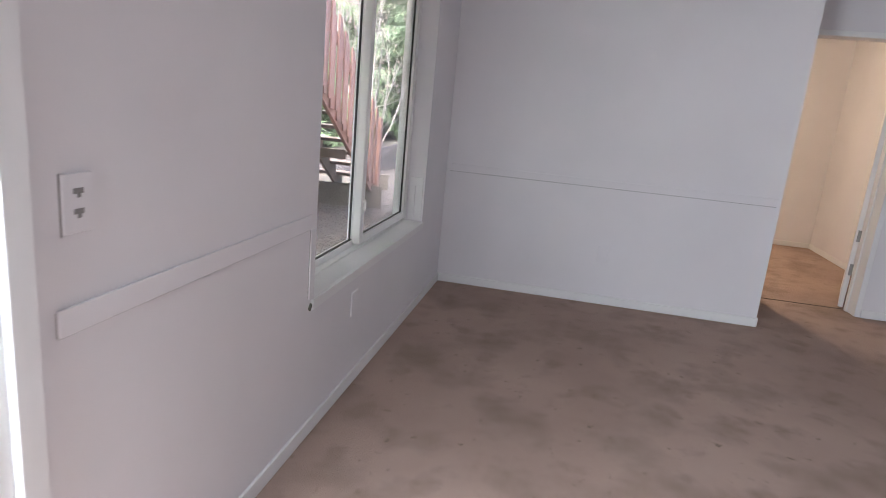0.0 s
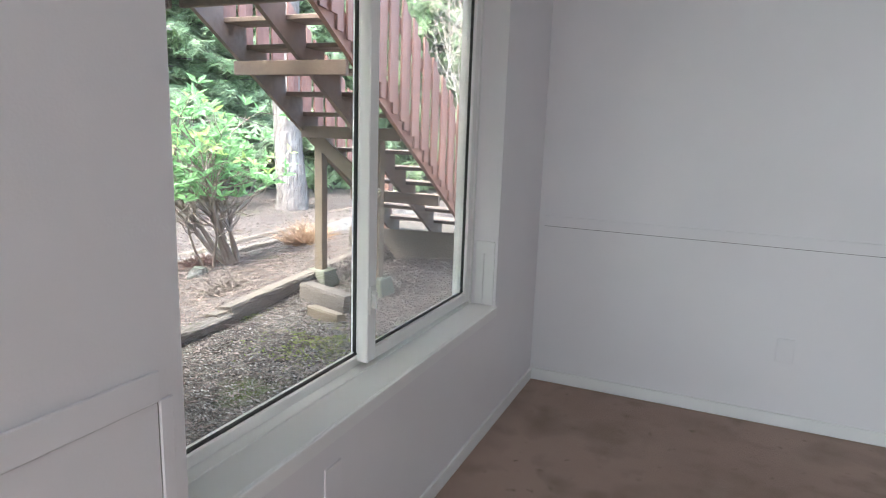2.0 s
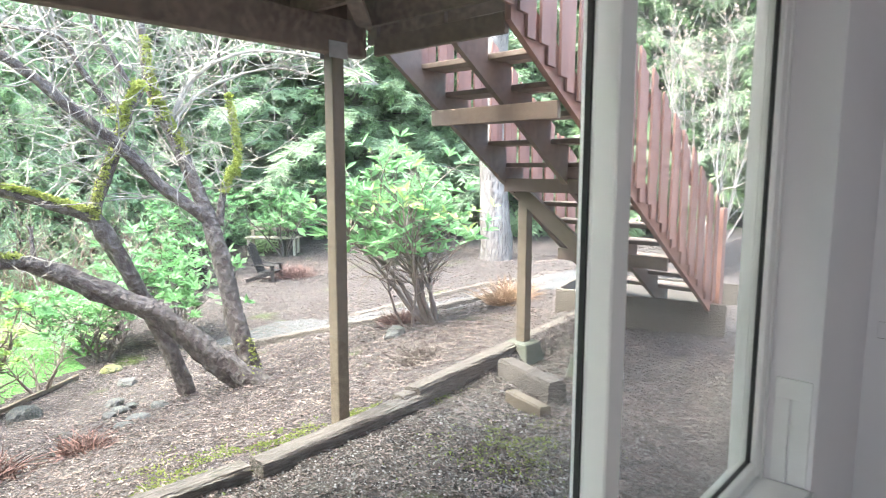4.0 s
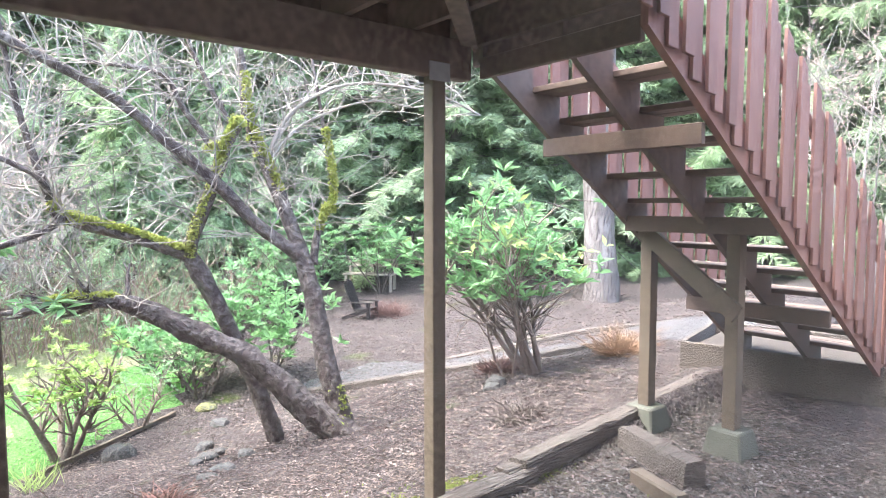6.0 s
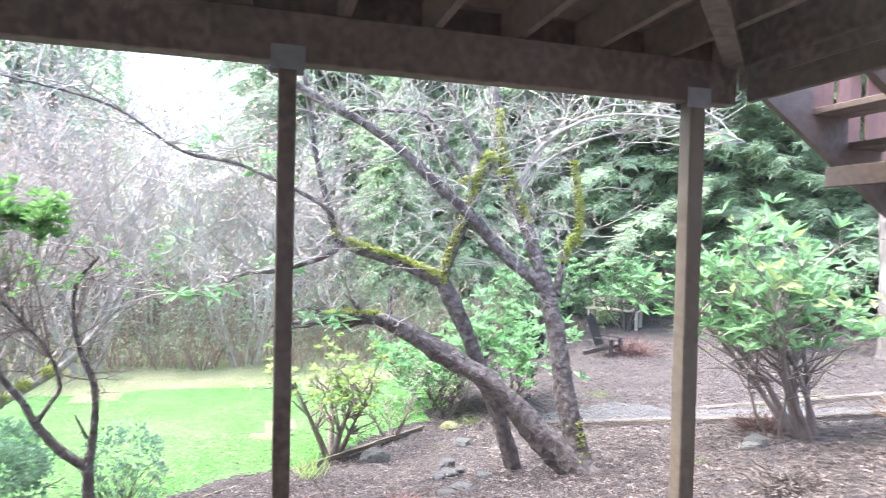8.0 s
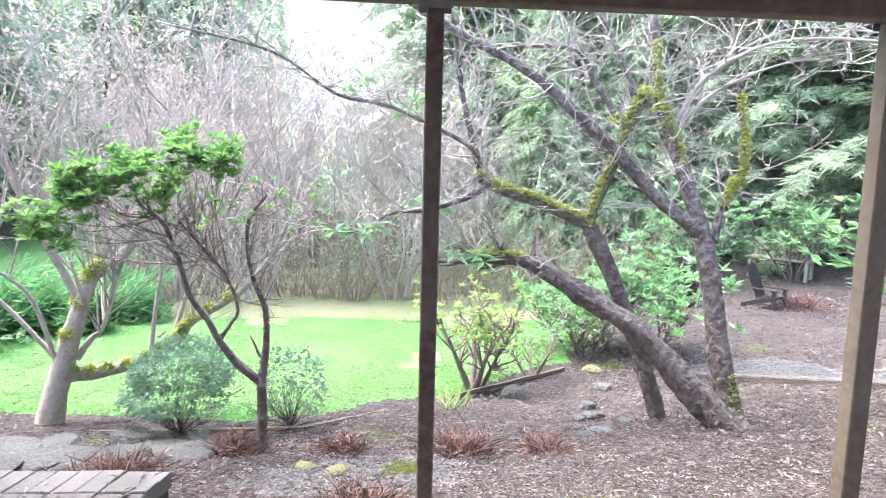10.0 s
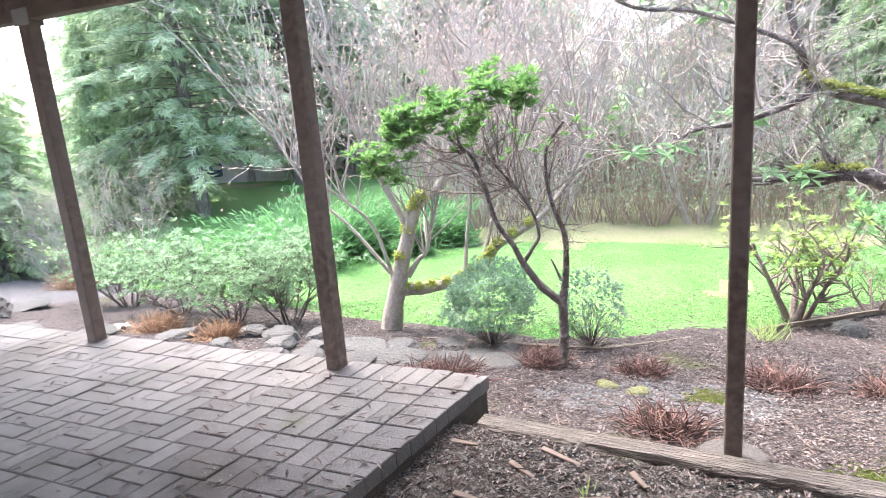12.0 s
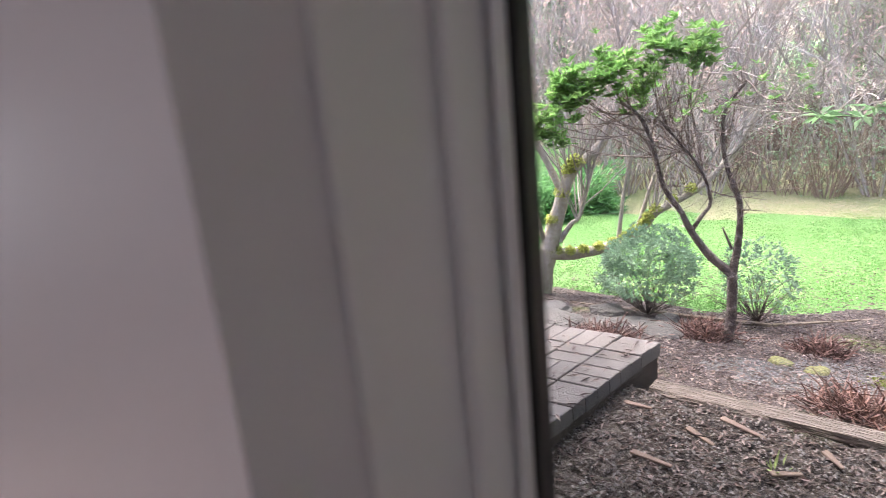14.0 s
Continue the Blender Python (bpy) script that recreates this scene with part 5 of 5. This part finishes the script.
for k, (x, y, h) in enumerate(((-6.74, 2.54, 0.3), (-2.75, 1.62, 0.08), (-4.0, -4.9, 0.15))):
    s = Soup(300 + k)
    for _ in range(60 if h > 0.1 else 8):
        root = Vector((s.rng.gauss(0, h * 0.25), s.rng.gauss(0, h * 0.25), 0))
        s.leaf(root, s.way(0.6, 1), h * s.rng.uniform(0.5, 1.1), 0.012, 0.2)
    t = tagged(new("weed", s.mesh("weed", L_LIME)), "fresh yellow-green weed sprouting from the soil", "weed", "weeds")
    t.location = at(x, y, lumps(x, y))
for k, (x, y, a_, b_, c_) in enumerate(((-5.16, 0.06, 0.15, 0.11, 0.09), (-4.84, 0.58, 0.2, 0.15, 0.05), (-4.53, -0.43, 0.24, 0.17, 0.05), (-4.64, -1.43, 0.17, 0.13, 0.09), (-4.99, -2.06, 0.16, 0.12, 0.1), (-4.35, -0.95, 0.2, 0.15, 0.05), (-4.75, 0.1, 0.22, 0.16, 0.04), (-4.45, -1.9, 0.13, 0.1, 0.07), (-5.05, -0.45, 0.18, 0.14, 0.06), (-4.2, -2.4, 0.12, 0.09, 0.05), (-4.1, -0.3, 0.14, 0.1, 0.04), (-6.3, 3.85, 0.09, 0.07, 0.05), (-6.15, 3.7, 0.07, 0.06, 0.05), (-6.45, 4.0, 0.06, 0.05, 0.04))):
    stone(x, y, a_, b_, c_, 60 + k, label="flat grey stone bedded in the planting strip")
stone(-4.42, 1.62, 0.1, 0.06, 0.05, 81, "mossy_stone", "low stone covered with yellow-green moss", MOSS_STONE, -0.02)
stone(-4.5, 1.42, 0.08, 0.06, 0.05, 82, "mossy_stone", "low stone covered with yellow-green moss", MOSS_STONE, -0.02)

# ---- litter ----
s, p2, gr, wh = Soup(200), Soup(201), Soup(202), Soup(203)
CHIP = simple("bark chips", (0.11, 0.082, 0.073), (0.26, 0.212, 0.19), scale=5, rough=0.95, bump_by=0, vary=0.6, island=True)
PEBBLE = simple("pale pebbles", (0.36, 0.34, 0.32), (0.2, 0.185, 0.17), scale=5, rough=0.9, bump_by=0, vary=0.4, island=True)
BLADE = leafy("grass blades", (0.13, 0.33, 0.08), (0.2, 0.38, 0.12), vary=0.2)


def lie(soup, x, y, ln, wd):
    z = g(x, y) + lumps(x, y)
    soup.leaf(Vector((x, y, z + 0.004)), soup.way(-0.08, 0.28), ln, wd, 0.3)


for _ in range(26000):
    x, y = -0.75 - 5.9 * s.rng.random() ** 1.2, s.rng.uniform(0.75, 7.6)
    lie(s, x, y, s.rng.uniform(0.012, 0.05), s.rng.uniform(0.006, 0.02))
for _ in range(16000):
    lie(s, s.rng.uniform(-9, -3.5), s.rng.uniform(-3, 9), s.rng.uniform(0.02, 0.065), s.rng.uniform(0.008, 0.018))
for _ in range(11000):
    x, y = s.rng.uniform(-3.1, -0.8), s.rng.uniform(1.0, 7.2)
    lie(s, x, y, s.rng.uniform(0.02, 0.05), s.rng.uniform(0.006, 0.014))
for _ in range(14000):
    x, y = s.rng.uniform(-14, -4), s.rng.uniform(4.5, 14)
    if cover(x, y) == 0:
        lie(s, x, y, s.rng.uniform(0.03, 0.09), s.rng.uniform(0.012, 0.03))
for _ in range(700):
    x, y = -0.9 - 7 * s.rng.random(), s.rng.uniform(0.9, 8.0)
    p = Vector((x, y, g(x, y) + lumps(x, y) + 0.006))
    s.twig(p, s.way(-0.04, 0.1), s.rng.uniform(0.06, 0.28), s.rng.uniform(0.0018, 0.0045), 0.3, 0, 0)
for _ in range(900):
    x = s.rng.uniform(-3.35, -0.8)
    s.leaf(Vector((x, skew(x, -3.2 * s.rng.random() ** 1.5 - 0.03), PZ + 0.004)), s.way(-0.02, 0.12), s.rng.uniform(0.02, 0.09), s.rng.uniform(0.006, 0.016), 0.25)
for _ in range(14000):
    x, y = -0.75 - 2.4 * p2.rng.random() ** 1.3, p2.rng.uniform(1.0, 6.8)
    z = g(x, y)
    r = p2.rng.uniform(0.004, 0.013)
    n = len(p2.v)
    z += lumps(x, y)
    p2.v += [(x + r, y, z), (x, y + r * 0.8, z), (x - r, y, z), (x, y - r * 0.8, z), (x, y, z + r * 0.8)]
    p2.f += [(n, n + 1, n + 4), (n + 1, n + 2, n + 4), (n + 2, n + 3, n + 4), (n + 3, n, n + 4)]
for _ in range(60000):
    x, y = -6 - 6.6 * gr.rng.random() ** 1.3, gr.rng.uniform(-7, 5)
    if cover(x, y) == 3:
        gr.leaf(Vector((x, y, g(x, y) - 0.01)), (gr.way(0.5, 1)).normalized(), gr.rng.uniform(0.02, 0.045), 0.012, 0.2)
for soup, nm, mat, lab in ((s, "bark_litter", CHIP, "scattered bark chips and dead leaves on the soil"), (p2, "pebbles", PEBBLE, "small pale pebbles in the dark soil"), (gr, "grass", BLADE, "short bright green grass blades")):
    o = new(nm, soup.mesh(nm, mat))
    tagged(o, lab, nm.replace("_", " "), kind="stuff")
# ---- pavers, last ----
nt = BRICK.node_tree
bs = nt.nodes["Principled BSDF"]
col = bs.inputs["Base Color"].links[0].from_socket
col = mix_noise(nt, field(nt, 1.1, 0.52, 0.72, 6.0), col, (0.062, 0.054, 0.046))
col = mix_noise(nt, field(nt, 2.3, 0.64, 0.74, 6.0), col, (0.1, 0.105, 0.06))
col = mix_noise(nt, field(nt, 60.0, 0.66, 0.72, 2.0), col, (0.27, 0.25, 0.23))
nt.links.new(col, bs.inputs["Base Color"])


def paver_mesh(lx, ly, h=0.06):
    bm = bmesh.new()
    v = box(bm, -lx / 2, -ly / 2, -h, lx / 2, ly / 2, 0)
    for q in v:
        q.co.y -= 0.17 * q.co.x
    top = [e for e in bm.edges if all(w.co.z > -0.001 for w in e.verts)]
    bmesh.ops.bevel(bm, geom=top, offset=0.004, segments=1, affect="EDGES")
    return mesh_of(bm, "brick", BRICK)


PL, PW, J = 0.198, 0.0965, 0.0045
LONG, WIDE = paver_mesh(PL, PW), paver_mesh(PW, PL)
EDGE_L, EDGE_W = paver_mesh(PL, PW + 0.002, 0.075), paver_mesh(PW, PL, 0.075)
rng = random.Random(4)
far_bricks = []


def lay(mesh, x, y):
    if rng.random() < 0.004:
        return
    at = Vector((x, skew(x, y), PZ + rng.uniform(-0.004, 0.003)))
    turn = Euler((rng.uniform(-0.012, 0.012), rng.uniform(-0.012, 0.012), rng.uniform(-0.012, 0.012)))
    if y > -1.5:
        o = new("brick", mesh)
        o.parent, o.location, o.rotation_euler = patio, at, turn
    else:
        far_bricks.append((mesh, Matrix.LocRotScale(at, turn, None)))


n = 0
x = PX0 + PL / 2
y = -0.005 - PW / 2
xx = PX0 + PW / 2
while xx < PX1:                     # border of headers along the step
    lay(EDGE_W, xx, -0.005 - PL / 2)
    xx += PW + J
cell = 2 * (PW + J)
y0 = -0.005 - PL - J
row = 0
while y0 - row * cell > -7.3:
    cy = y0 - (row + 0.5) * cell
    yy = cy + cell / 4
    for dy in (cell / 4, -cell / 4):
        lay(EDGE_L, PX0 + PL / 2, cy + dy)
    col, cx = 0, PX0 + PL + J + cell / 2
    while cx < PX1:
        if (row + col) % 2:
            for dy in (cell / 4, -cell / 4):
                lay(LONG, cx, cy + dy)
        else:
            for dx in (cell / 4, -cell / 4):
                lay(WIDE, cx + dx, cy)
        cx += cell
        col += 1
    row += 1
bm = bmesh.new()
for mesh, m in far_bricks:
    start = len(bm.verts)
    bm.from_mesh(mesh)
    bm.verts.ensure_lookup_table()
    bmesh.ops.transform(bm, matrix=m, verts=bm.verts[start:])
o = part("bricks", bm, BRICK, patio)
tagged(o, kind="stuff")
